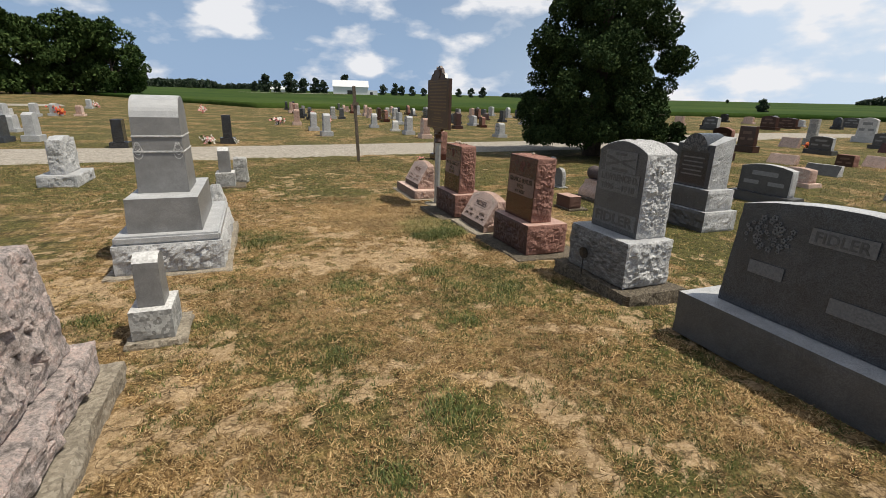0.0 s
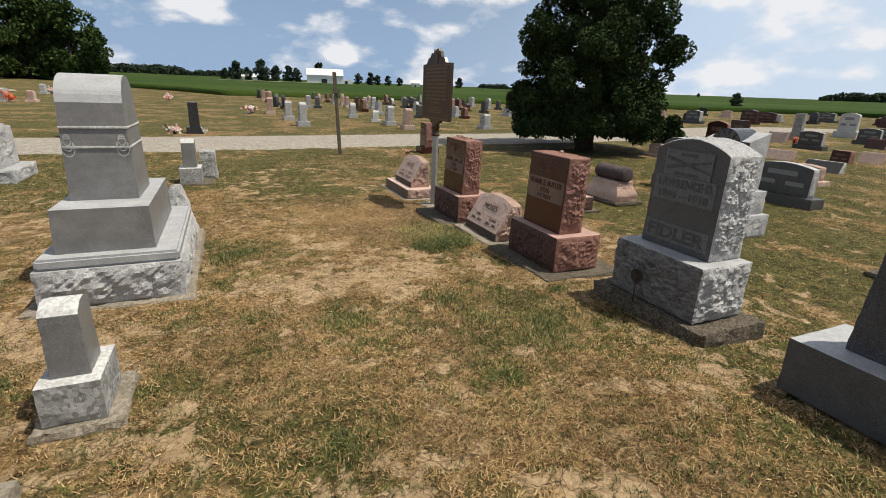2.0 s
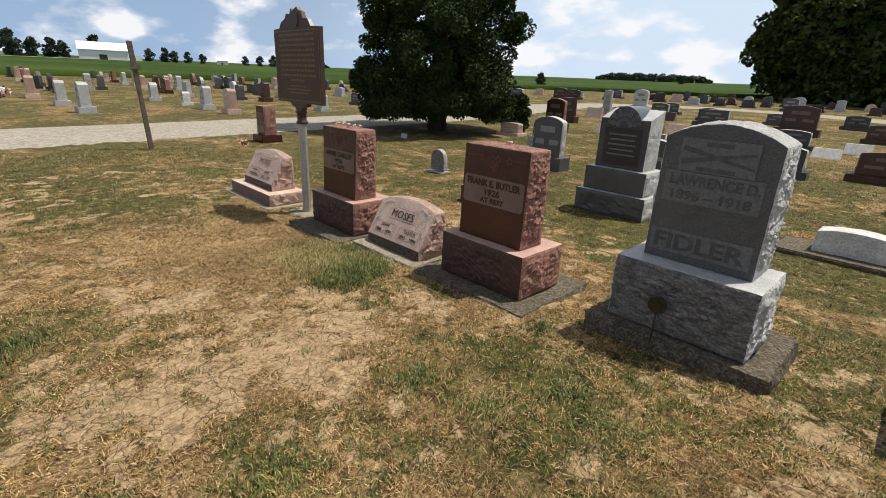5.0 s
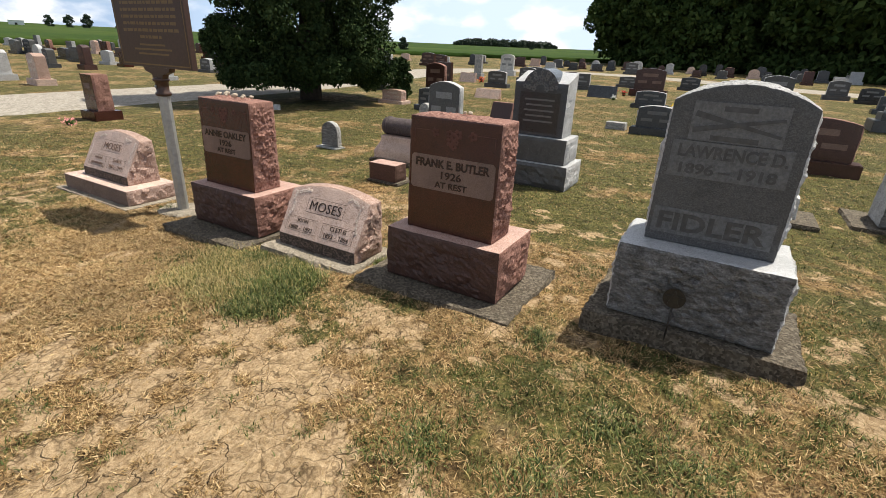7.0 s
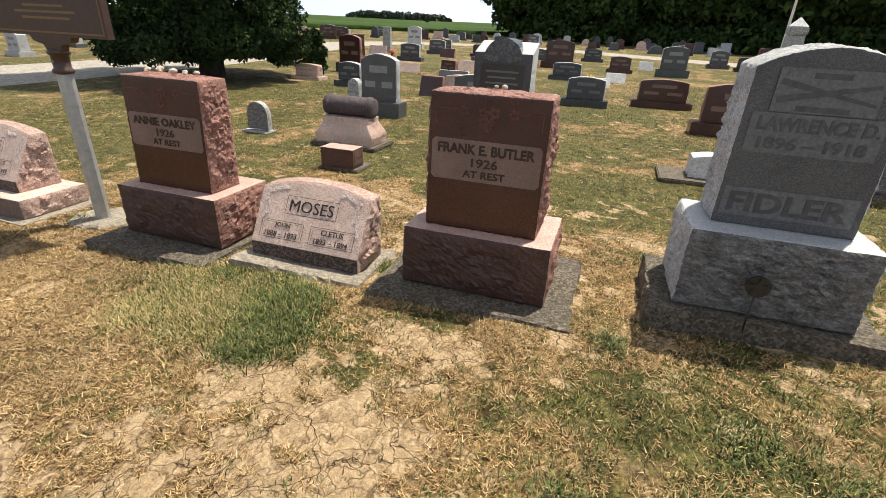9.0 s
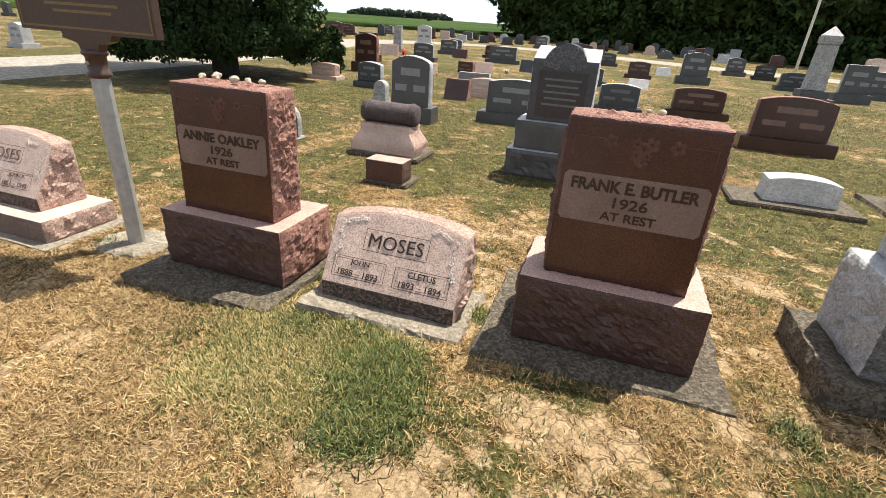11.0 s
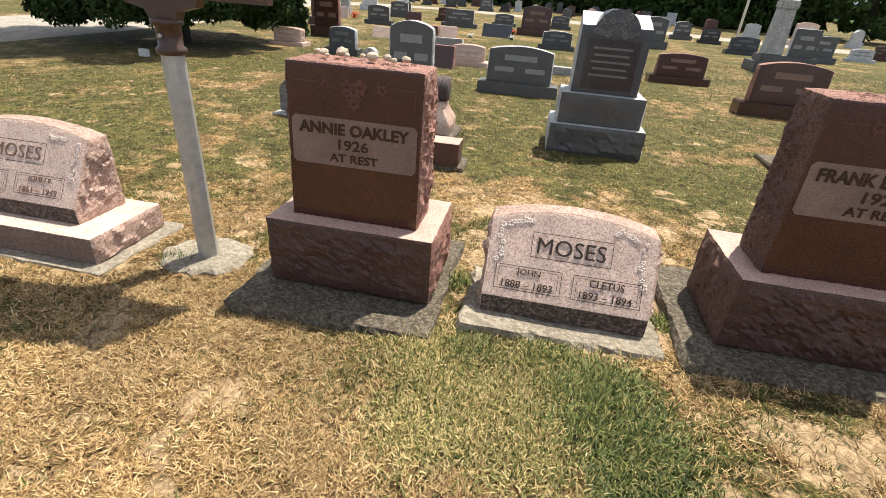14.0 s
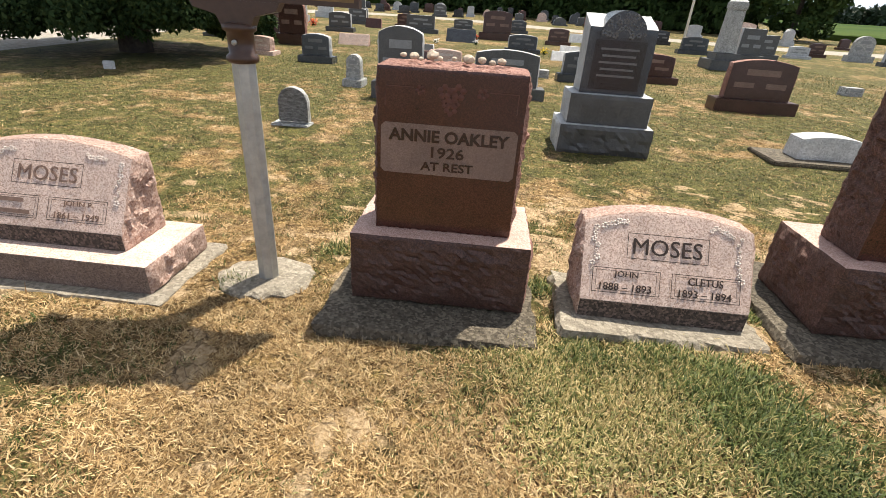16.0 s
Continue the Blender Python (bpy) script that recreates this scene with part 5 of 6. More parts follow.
for k in range(3):
    panel("lettering", 0.34 - 0.06 * (k % 2), 0.045, 0.096, 0, 1.18 - 0.11 * k, plate_, panel_dim, depth=0.003)
for sy in (-0.45, 0.45):
    v, fcs = [], []
    for k in range(41):
        a, rr = k * 0.34, 0.018 + 0.0028 * k
        for w in (-0.007, 0.007):
            v.append((-0.045, sy + (rr + w) * math.cos(a), 0.33 + (rr + w) * math.sin(a)))
            v.append((-0.012, sy + (rr + w * 1.5) * math.cos(a), 0.33 + (rr + w * 1.5) * math.sin(a)))
    for k in range(40):
        p = 4 * k
        fcs += [(p, p + 2, p + 6, p + 4), (p + 1, p, p + 4, p + 5), (p + 2, p + 3, p + 7, p + 6)]
    part("carved_scroll", mesh("carved_scroll", v, fcs, grey_weathered), grey_weathered, t, "raised scroll carving")
slab(7.16, 8.05, 0.62, 2.28, -0.385, "rust-stained low concrete slab under a pale monument", concrete, 15, 0.12)

# small arched tablet, half round top
t = thing("gravestone", 6.75, 9.79, -0.43, "small lichened arched marble tablet on thin slab", "gravestone")
part("base", bevel_box("base", -0.10, 0.16, -0.2, 0.28, 0, 0.03, 0.012, old_marble), old_marble, t)
part("tablet", stuff_mats(solid("tablet", (3, 18, 6), box_place(-0.02, 0.08, -0.19, 0.19, 0.05, 0.47, 0.0, lambda v: 0.19 * (math.sqrt(max(0, 1 - (2 * v - 1) ** 2 * 0.98)) - 1)), "", 0, 0, 84, 0.004, {"+z": 1, "-y": 1, "+y": 1}), ledge_rock, old_marble), None, t)

# log-topped stone and its small red footstone
t = thing("gravestone", 6.5, 8.14, -0.43, "grey stone with a carved log lying across its curved base", "gravestone")
part("slab", bevel_box("slab", -0.12, 0.55, -0.52, 0.50, 0, 0.06, 0.015, concrete), concrete, t)


def flare(u, v, w):
    """A block with an upright foot and sides that sweep in towards the log."""
    k = smooth_step(0.28, 0.85, w)
    s = 0.45 - 0.10 * k
    return (-0.04 + 0.06 * k + (0.50 - 0.12 * k) * u, (v - 0.5) * 2 * s, 0.06 + 0.36 * w)


part("base", stuff_mats(solid("base", (12, 30, 20), flare, "-y +y +x", 0.02, 0.004, 85, 0.004, {"-x": 1}), pink_rough, pink_face), None, t, "pale pink swept base")
log = lathe("log", [(0.09, -0.385), (0.13, -0.375), (0.142, -0.33), (0.135, -0.2), (0.14, 0.0), (0.134, 0.2), (0.142, 0.33), (0.13, 0.375), (0.09, 0.385)], 28, log_stone)
log.transform(Matrix.Translation((0.21, 0, 0.55)) @ Matrix.Rotation(radians(90), 4, "X"))
log_part = part("log", log, log_stone, t, "dull purplish carved stone log")
for sy in (-0.31, 0.31):
    ring_ = lathe("carved_ring", [(0.136, -0.02), (0.15, -0.012), (0.15, 0.012), (0.136, 0.02)], 28, log_stone)
    ring_.transform(Matrix.Translation((0.21, sy, 0.55)) @ Matrix.Rotation(radians(90), 4, "X"))
    part("carved_ring", ring_, log_stone, log_part)
t = thing("footstone", 5.4, 7.62, -0.43, "small red granite footstone on a pale slab", "gravestone")
part("slab", bevel_box("slab", -0.03, 0.40, -0.28, 0.25, 0, 0.04, 0.012, concrete), concrete, t)
part("block", stuff_mats(solid("block", (8, 12, 5), box_place(0, 0.26, -0.22, 0.22, 0.04, 0.27), "-y +y +x", 0.012, 0.005, 86, 0.004, {"-x": 0, "+z": 1}), red_side, red_sawn), None, t)

# low white block on a dark slab
t = thing("gravestone", 6.98, 3.2, -0.43, "low white granite block on a wide dark slab", "gravestone")
part("slab", bevel_box("slab", -0.2, 0.5, -0.6, 0.72, 0, 0.055, 0.012, concrete), concrete, t)
part("block", stuff_mats(solid("block", (6, 14, 5), box_place(0.0, 0.32, -0.38, 0.38, 0.055, 0.30, 0.01, arch(0.05)), "", 0, 0, 87, 0.006), white_marble), None, t)

# pale obelisk with pointed cap
t = thing("obelisk", 18.65, -0.25, -0.34, "weathered grey obelisk with pointed cap on stepped base", "obelisk")
part("base", bevel_box("base", -0.6, 0.6, -0.6, 0.6, 0, 0.36, 0.02, grey_face), grey_face, t)
part("plinth", bevel_box("plinth", -0.42, 0.42, -0.42, 0.42, 0.36, 0.6, 0.02, grey_face), grey_face, t)
part("shaft", stuff_mats(solid("shaft", (3, 3, 8), box_place(-0.29, 0.29, -0.29, 0.29, 0.6, 2.05, 0.05), "", 0, 0, 88, 0.01), old_marble), None, t)
part("capital", bevel_box("capital", -0.28, 0.28, -0.28, 0.28, 2.05, 2.32, 0.04, old_marble), old_marble, t)
t.scale = (0.87, 0.87, 0.87)
part("point", stuff_mats(solid("point", (2, 2, 2), box_place(-0.25, 0.25, -0.25, 0.25, 2.32, 2.6, 0.235), "", 0, 0, 89, 0.0), white_marble), None, t)
t = thing("flagpole", 30.0, -2.9, ground_z(30, -2.9), "tall thin white metal flagpole", "flagpole")
part("pole", lathe("pole", [(0.07, 0), (0.05, 6), (0.03, 9)], 10, white_paint), white_paint, t)
t = thing("wooden_post", 2.98, 15.35, -0.43, "leaning weathered wooden post with a short crossbar", "post")
part("pole", stuff_mats(solid("pole", (2, 2, 10), lambda u, v, w: ((u - 0.5) * 0.09 - 0.10 * w, (v - 0.5) * 0.09, 2.30 * w), "", 0, 0, 90, 0.008), old_wood), None, t)
part("crossbar", bevel_box("crossbar", -0.17, 0.03, -0.07, -0.045, 1.72, 1.82, 0.006, old_wood), old_wood, t)


t = thing("corner_marker", 9.65, 14.4, ground_z(9.65, 14.4), "tiny white stone stub in the evergreen's shade", "marker")
part("stub", bevel_box("stub", -0.05, 0.05, -0.09, 0.09, -0.02, 0.14, 0.012, white_marble), white_marble, t)

# ================= flowers =================
def bouquet(x, y, z, r, mats, label, n=26, seed=0):
    t = thing("flower_arrangement", x, y, z, label, "flowers")
    rng = random.Random(seed)
    part("stems", lathe("stems", [(0.05, 0), (0.08, r * 0.9)], 8, oak_leaf), oak_leaf, t)
    for mi, m in enumerate(mats):
        v, f = [], []
        for k in range(n):
            c = Vector((rng.gauss(0, r * 0.5), rng.gauss(0, r * 0.5), r * 0.9 + rng.gauss(0, r * 0.38)))
            for p in range(5):
                d = Vector((rng.gauss(0, 1), rng.gauss(0, 1), rng.gauss(0, 1))).normalized()
                e = d.orthogonal().normalized() * r * 0.16
                s = len(v)
                v += [c - e, c + d * r * 0.16 - e * 0.3, c + d * r * 0.34, c + e]
                f.append((s, s + 1, s + 2, s + 3))
        part("blossoms", mesh("blossoms", v, f, m), m, t)
    return t


for i, (x, y, r, ms, lab) in enumerate([
        (-1.95, 21.6, 0.24, (petal_white, oak_leaf), "white silk flowers beside a black gravestone"), (-1.75, 21.0, 0.26, (petal_white, petal_pink), "white and pink silk flowers at a grave"), (-0.85, 21.2, 0.2, (petal_white,), "white silk flowers at a grave"),
        (-4.1, 46.6, 0.5, (petal_white, petal_pink), "tall pink and white grave flowers"), (1.3, 32.6, 0.45, (petal_white, black_stone, petal_pink), "mixed silk flowers at a grave"), (4.9, 36.0, 0.28, (petal_pink, petal_white), "pink and white grave flowers"),
        (-12.0, 39.2, 0.5, (petal_orange, petal_red), "orange silk flowers on a grave"), (-13.2, 52.5, 0.45, (petal_white, petal_pink), "white silk flowers at a far grave"), (-4.6, 30.6, 0.35, (petal_pink, petal_white), "pale silk grave flowers"),
        (25.0, 15.8, 0.28, (petal_orange, petal_red), "orange silk flowers at a low stone"), (19.4, 5.5, 0.2, (petal_yellow,), "yellow silk flowers behind a stone"), (23.9, 8.1, 0.22, (petal_red,), "red silk flowers by a red stone"),
        (21.4, 8.0, 0.17, (petal_white,), "white silk flowers on a low stone"), (20.6, 9.5, 0.17, (petal_white,), "white silk flowers on a slab"), (5.0, 15.1, 0.15, (petal_pink,), "pink silk flower by a brown stone")]):
    bouquet(x, y, ground_z(x, y), r * 0.68, ms, lab, seed=i)

# ================= trees =================
def leaf_cloud(name, centres, per, size, mat, seed, droop=0.0):
    """Clumps of small leaf blades: centres are (x, y, z, radius)."""
    rs = np.random.RandomState(seed)
    c = np.repeat(np.array(centres), per, axis=0)
    n = len(c)
    d = rs.normal(size=(n, 3))
    d /= np.linalg.norm(d, axis=1)[:, None]
    r = c[:, 3:4] * rs.uniform(0.45, 1.05, (n, 1)) ** 0.6
    p = c[:, :3] + d * r * np.array((1, 1, 0.85))
    a = rs.normal(size=(n, 3)) + d * 0.6 + np.array((0, 0, -droop))
    a /= np.linalg.norm(a, axis=1)[:, None]
    b2 = np.cross(a, rs.normal(size=(n, 3)))
    b2 /= np.linalg.norm(b2, axis=1)[:, None]
    s = size * rs.uniform(0.5, 1.3, (n, 1))
    v = np.stack((p - a * s * 0.5, p + b2 * s * 0.36, p + a * s * 0.75, p - b2 * s * 0.36), 1).reshape(-1, 3)
    me = bpy.data.meshes.new(name)
    me.vertices.add(4 * n)
    me.vertices.foreach_set("co", v.ravel())
    me.loops.add(4 * n)
    me.loops.foreach_set("vertex_index", np.arange(4 * n, dtype=np.int32))
    me.polygons.add(n)
    me.polygons.foreach_set("loop_start", np.arange(0, 4 * n, 4, dtype=np.int32))
    me.update()
    me.validate()
    me.materials.append(mat)
    return me


def limb(p0, p1, r0, r1, seg=7):
    p0, p1 = Vector(p0), Vector(p1)
    q = (p1 - p0).to_track_quat("Z", "Y").to_matrix()
    verts = []
    for p, r in ((p0, r0), ((p0 + p1) / 2 + Vector((0.05, 0.04, 0)), (r0 + r1) / 2), (p1, r1)):
        for s in range(seg):
            a = 2 * math.pi * s / seg
            verts.append(p + q @ Vector((r * math.cos(a), r * math.sin(a), 0)))
    faces = [(i * seg + s, i * seg + (s + 1) % seg, (i + 1) * seg + (s + 1) % seg, (i + 1) * seg + s) for i in range(2) for s in range(seg)]
    return verts, faces


def trunk_mesh(limbs):
    v, f = [], []
    for L in limbs:
        a, c = limb(*L)
        s = len(v)
        v += a
        f += [tuple(i + s for i in q) for q in c]
    return mesh("trunk", v, f, bark, True)


# the great cedar by the lane
t = thing("cedar_tree", 12.15, 15.6, ground_z(12, 15.7), "broad dark evergreen tree with drooping skirt beside the lane", "tree")
rng = random.Random(4)
cent = []
for k in range(560):
    z = 0.7 + 11.8 * rng.random() ** 1.3
    R = float(np.interp(z, [0.8, 1.4, 2.6, 4.0, 5.5, 7.5, 10.0, 12.6], [2.2, 2.75, 2.75, 2.4, 1.9, 1.5, 0.95, 0.2]))
    a = rng.random() * 6.2832
    R *= 1 + 0.10 * math.sin(3 * a + z) + 0.08 * math.sin(5 * a - 2 * z)
    rr = R * (rng.random() ** 0.35)
    cent.append((rr * math.cos(a), rr * math.sin(a), z + 0.25 * rng.random(), rng.uniform(0.28, 0.5)))
for k in range(90):
    a, rr = rng.random() * 6.2832, 0.7 + 1.9 * rng.random()
    cent.append((rr * math.cos(a), rr * math.sin(a), 0.62 + 0.6 * rng.random(), rng.uniform(0.25, 0.4)))
for a0, rr, zlow in ((-0.9, 2.6, 0.35), (-0.75, 2.7, 0.6), (2.4, 2.4, 0.7), (3.4, 2.6, 0.6), (4.2, 2.4, 0.8), (5.0, 2.5, 0.9)):
    cent.append((rr * math.cos(a0), rr * math.sin(a0), zlow + 0.2, 0.42))
part("crown", leaf_cloud("crown", cent, 480, 0.09, cedar_leaf, 3, 0.3), cedar_leaf, t)
part("trunk", trunk_mesh([((0, 0, -0.1), (0.05, 0, 3.0), 0.36, 0.24), ((0.05, 0, 3.0), (0, 0.05, 11.5), 0.24, 0.05), ((0.05, 0, 1.1), (2.0, -1.4, 1.6), 0.12, 0.04), ((0, 0, 1.3), (-1.8, 1.3, 2.1), 0.12, 0.04), ((0, 0, 1.6), (-0.6, -2.0, 2.4), 0.11, 0.04), ((0, 0, 1.5), (1.2, 1.8, 2.4), 0.11, 0.04), ((0, 0, 2.4), (1.9, 0.6, 3.4), 0.1, 0.03)]), bark, t)
# clumps from the ground up stand in for the cedar's low hanging branch
t = thing("hanging_foliage", 14.0, 13.3, ground_z(14, 13.3), "dark foliage hanging low under the evergreen", "shrub")
part("crown", leaf_cloud("crown", [(0, 0, 0.35, 0.28), (0.05, 0, 0.75, 0.3), (0, 0.1, 1.1, 0.3)], 500, 0.13, cedar_leaf, 8), cedar_leaf, t)


def wood_tree(seed, h, r):
    rng = random.Random(seed)
    cent = []
    for k in range(46):
        z = h * (0.10 + 0.86 * rng.random())
        R = r * math.sin(math.pi * min(1, max(0.2, (z / h + 0.06)) / 1.06)) ** 0.6
        a = rng.random() * 6.2832
        rr = R * rng.random() ** 0.5
        cent.append((rr * math.cos(a), rr * math.sin(a), z, rng.uniform(0.9, 1.7) * r / 4.5))
    limbs = [((0, 0, -0.2), (0.1, 0.1, h * 0.5), 0.32, 0.18), ((0.1, 0.1, h * 0.5), (0, 0, h * 0.85), 0.18, 0.04)]
    for k in range(5):
        a = k * 1.3 + rng.random()
        limbs.append(((0, 0, h * (0.25 + 0.08 * k)), (r * 0.6 * math.cos(a), r * 0.6 * math.sin(a), h * (0.45 + 0.08 * k)), 0.12, 0.03))
    return cent, limbs


kinds = []
for s in range(4):
    cent, limbs = wood_tree(s + 20, 13.0, 4.6)
    kinds.append((leaf_cloud("crown", cent, 210, 0.52, oak_leaf, s + 50), trunk_mesh(limbs)))


small_kinds = []
for s in range(2):
    cent, limbs = wood_tree(s + 40, 13.0, 4.6)
    small_kinds.append((leaf_cloud("crown", cent, 34, 1.3, far_leaf, s + 80), trunk_mesh(limbs)))


def place_tree(k, x, y, sc, turn, lab="tall dark green broadleaf tree at the wood's edge", grp="woods"):
    t = thing("tree", x, y, ground_z(x, y) - 0.1, lab, "tree", grp, turn)
    crown, trunk = small_kinds[k % 2] if grp == "farm trees" else kinds[k]
    part("crown", crown, oak_leaf, t)
    part("trunk", trunk, bark, t)
    t.scale = (sc, sc, sc)
    return t


rng = random.Random(33)
for i in range(26):
    f = i / 25
    x, y = 78 - 24 * f + rng.uniform(-2, 2), 19.5 - 34 * f
    place_tree(i % 4, x + 3 * (i % 2), y, rng.uniform(0.95, 1.3), rng.random() * 360)
    if i % 2 and f < 0.85:
        place_tree((i + 1) % 4, x + 9, y, rng.uniform(1.0, 1.35), rng.random() * 360)
place_tree(2, 47, -17.5, 0.75, 40, "thin open broadleaf tree at the wood's end")
for i in range(14):
    az, r = radians(-11 - i * 1.5), 112 + rng.uniform(-8, 14)
    place_tree(i % 4, r * math.sin(az), r * math.cos(az), rng.uniform(0.85, 1.12) if i else 0.72, rng.random() * 360, "green broadleaf tree behind the far graves", "trees by the far graves")
# undergrowth along the wood's foot
cent = []
for k in range(170):
    f = rng.random()
    cent.append((74 - 24 * f + rng.uniform(-1, 5), 18.5 - 33 * f, 0, rng.uniform(0.9, 1.9)))
cent = [(x, y, ground_z(x, y) + r * 0.7, r) for x, y, z, r in cent]
tagged(part("undergrowth", leaf_cloud("undergrowth", cent, 130, 0.55, oak_leaf, 91), oak_leaf), "dark leafy undergrowth along the wood's foot", "undergrowth", kind="stuff")


# ================= distance =================
def far_wood(name, a0, a1, r, hmax, n, seed, label):
    rng = random.Random(seed)
    cent = []
    for k in range(n):
        f = k / (n - 1)
        a = radians(a0 + (a1 - a0) * f)
        rr = r + rng.uniform(-20, 20)
        x, y = rr * math.sin(a), rr * math.cos(a)
        h = hmax * (0.65 + 0.35 * rng.random()) * min(1, 0.45 + 5 * min(f, 1 - f))
        for z in (0.3, 0.7):
            cent.append((x, y, ground_z(x, y) + h * z, h * 0.42))
    return tagged(part(name, leaf_cloud(name, cent, 90, hmax * 0.22, far_leaf, seed), far_leaf), label, "far woods", kind="stuff")


far_wood("far_woods", -11.5, -3.0, 700, 11, 60, 1, "long dark line of distant woods")
far_wood("far_woods", -3.0, 2.5, 820, 9, 40, 2, "low distant hedgerow on the horizon")
far_wood("far_woods", 60.5, 71.5, 640, 9, 70, 3, "dark distant woodlot on the horizon")
far_wood("far_woods", 114, 140, 420, 12, 90, 4, "distant tree line behind the bright field")
far_wood("far_woods", 27.5, 31, 600, 6, 24, 5, "distant hedge behind the field")
for i, (az, r, sc) in enumerate([(1.2, 300, 0.75), (2.4, 310, 0.55), (3.9, 300, 0.85), (5.2, 320, 0.7), (6.4, 330, 0.72), (7.3, 330, 0.66), (9.8, 345, 0.95), (13.9, 330, 0.55), (15.2, 330, 0.6), (16.0, 335, 0.52), (17.2, 335, 0.5), (18.5, 340, 0.45), (22.5, 340, 0.45), (23.9, 340, 0.5), (25.2, 345, 0.55), (50.4, 420, 0.25), (53.5, 100, 0.20), (0.2, 320, 0.5), (68.6, 300, 0.3)]):
    place_tree(i % 4, r * math.sin(radians(az)), r * math.cos(radians(az)), sc, i * 77, "small distant farm tree at the field's far side", "farm trees")


def barn(az, r, w, h, d, label, wing=True):
    x, y = r * math.sin(radians(az)), r * math.cos(radians(az))
    t = thing("barn", x, y, ground_z(x, y), label, "barn", turn=-az)
    part("wall", bevel_box("wall", -w / 2, w / 2, 0, d, 0, h * 0.55, 0.05, white_paint), white_paint, t)
    part("roof", mesh("roof", [(-w / 2 - 0.5, -0.5, h * 0.55), (w / 2 + 0.5, -0.5, h * 0.55), (w / 2 + 0.5, d / 2, h), (-w / 2 - 0.5, d / 2, h), (w / 2 + 0.5, d + 0.5, h * 0.55), (-w / 2 - 0.5, d + 0.5, h * 0.55), (-w / 2 - 0.5, d / 2, h * 0.55), (w / 2 + 0.5, d / 2, h * 0.55)],
                                  [(0, 1, 2, 3), (3, 2, 4, 5), (0, 3, 5), (1, 4, 2)], roof_grey), roof_grey, t)
    part("door", bevel_box("door", -w * 0.1, w * 0.06, -0.15, 0.1, 0, h * 0.32, 0.03, dark_gap), dark_gap, t)
    if wing:
        part("wing", bevel_box("wing", w / 2, w * 0.78, 1, d - 1, 0, h * 0.36, 0.05, white_paint), white_paint, t)
        part("wing_door", bevel_box("wing_door", w * 0.56, w * 0.64, 0.85, 1.1, 0, h * 0.25, 0.03, dark_gap), dark_gap, t)
    return t


barn(10.3, 300, 20, 8.6, 14, "long white metal barn with low wing")
barn(20.3, 330, 6, 4.6, 6, "small white farm building", False)
barn(2.6, 330, 9, 4.0, 6, "low white farmhouse among trees", False)
lv, lf = [], []
for i, (az, r0, r1) in enumerate([(-1.5, 200, 206), (1, 205, 214), (3.5, 212, 226), (6, 222, 240), (8.5, 240, 262), (10, 262, 285)]):
    for r in (r0, r1):
        x, y = r * math.sin(radians(az)), r * math.cos(radians(az))
        lv.append((x, y, ground_z(x, y) + 0.75))
for i in range(5):
    lf.append((2 * i, 2 * i + 2, 2 * i + 3, 2 * i + 1))
tagged(part("gravel_yard", mesh("gravel_yard", lv, lf, gravel), gravel), "pale gravel farm yard beyond the field", "gravel yard", kind="structure")

# ================= grass =================
BLOCKS = [(2.68, 3.78, 7.06, 8.18), (2.76, 3.76, 4.64, 5.90), (2.83, 3.42, 5.97, 6.97), (2.78, 3.52, 8.98, 10.52), (2.985, 3.72, 3.10, 4.28), (2.98, 3.55, 0.75, 2.6), (-1.68, -0.88, 1.15, 3.17), (-1.72, -0.36, 5.32, 7.62), (-1.02, -0.60, 3.58, 4.12), (2.95, 3.43, 8.38, 8.88), (6.59, 7.31, 5.46, 6.54), (6.38, 7.05, 7.6, 8.65), (5.4, 5.8, 7.3, 7.9), (6.6, 6.95, 9.5, 10.05), (7.1, 8.1, 0.6, 2.3)]
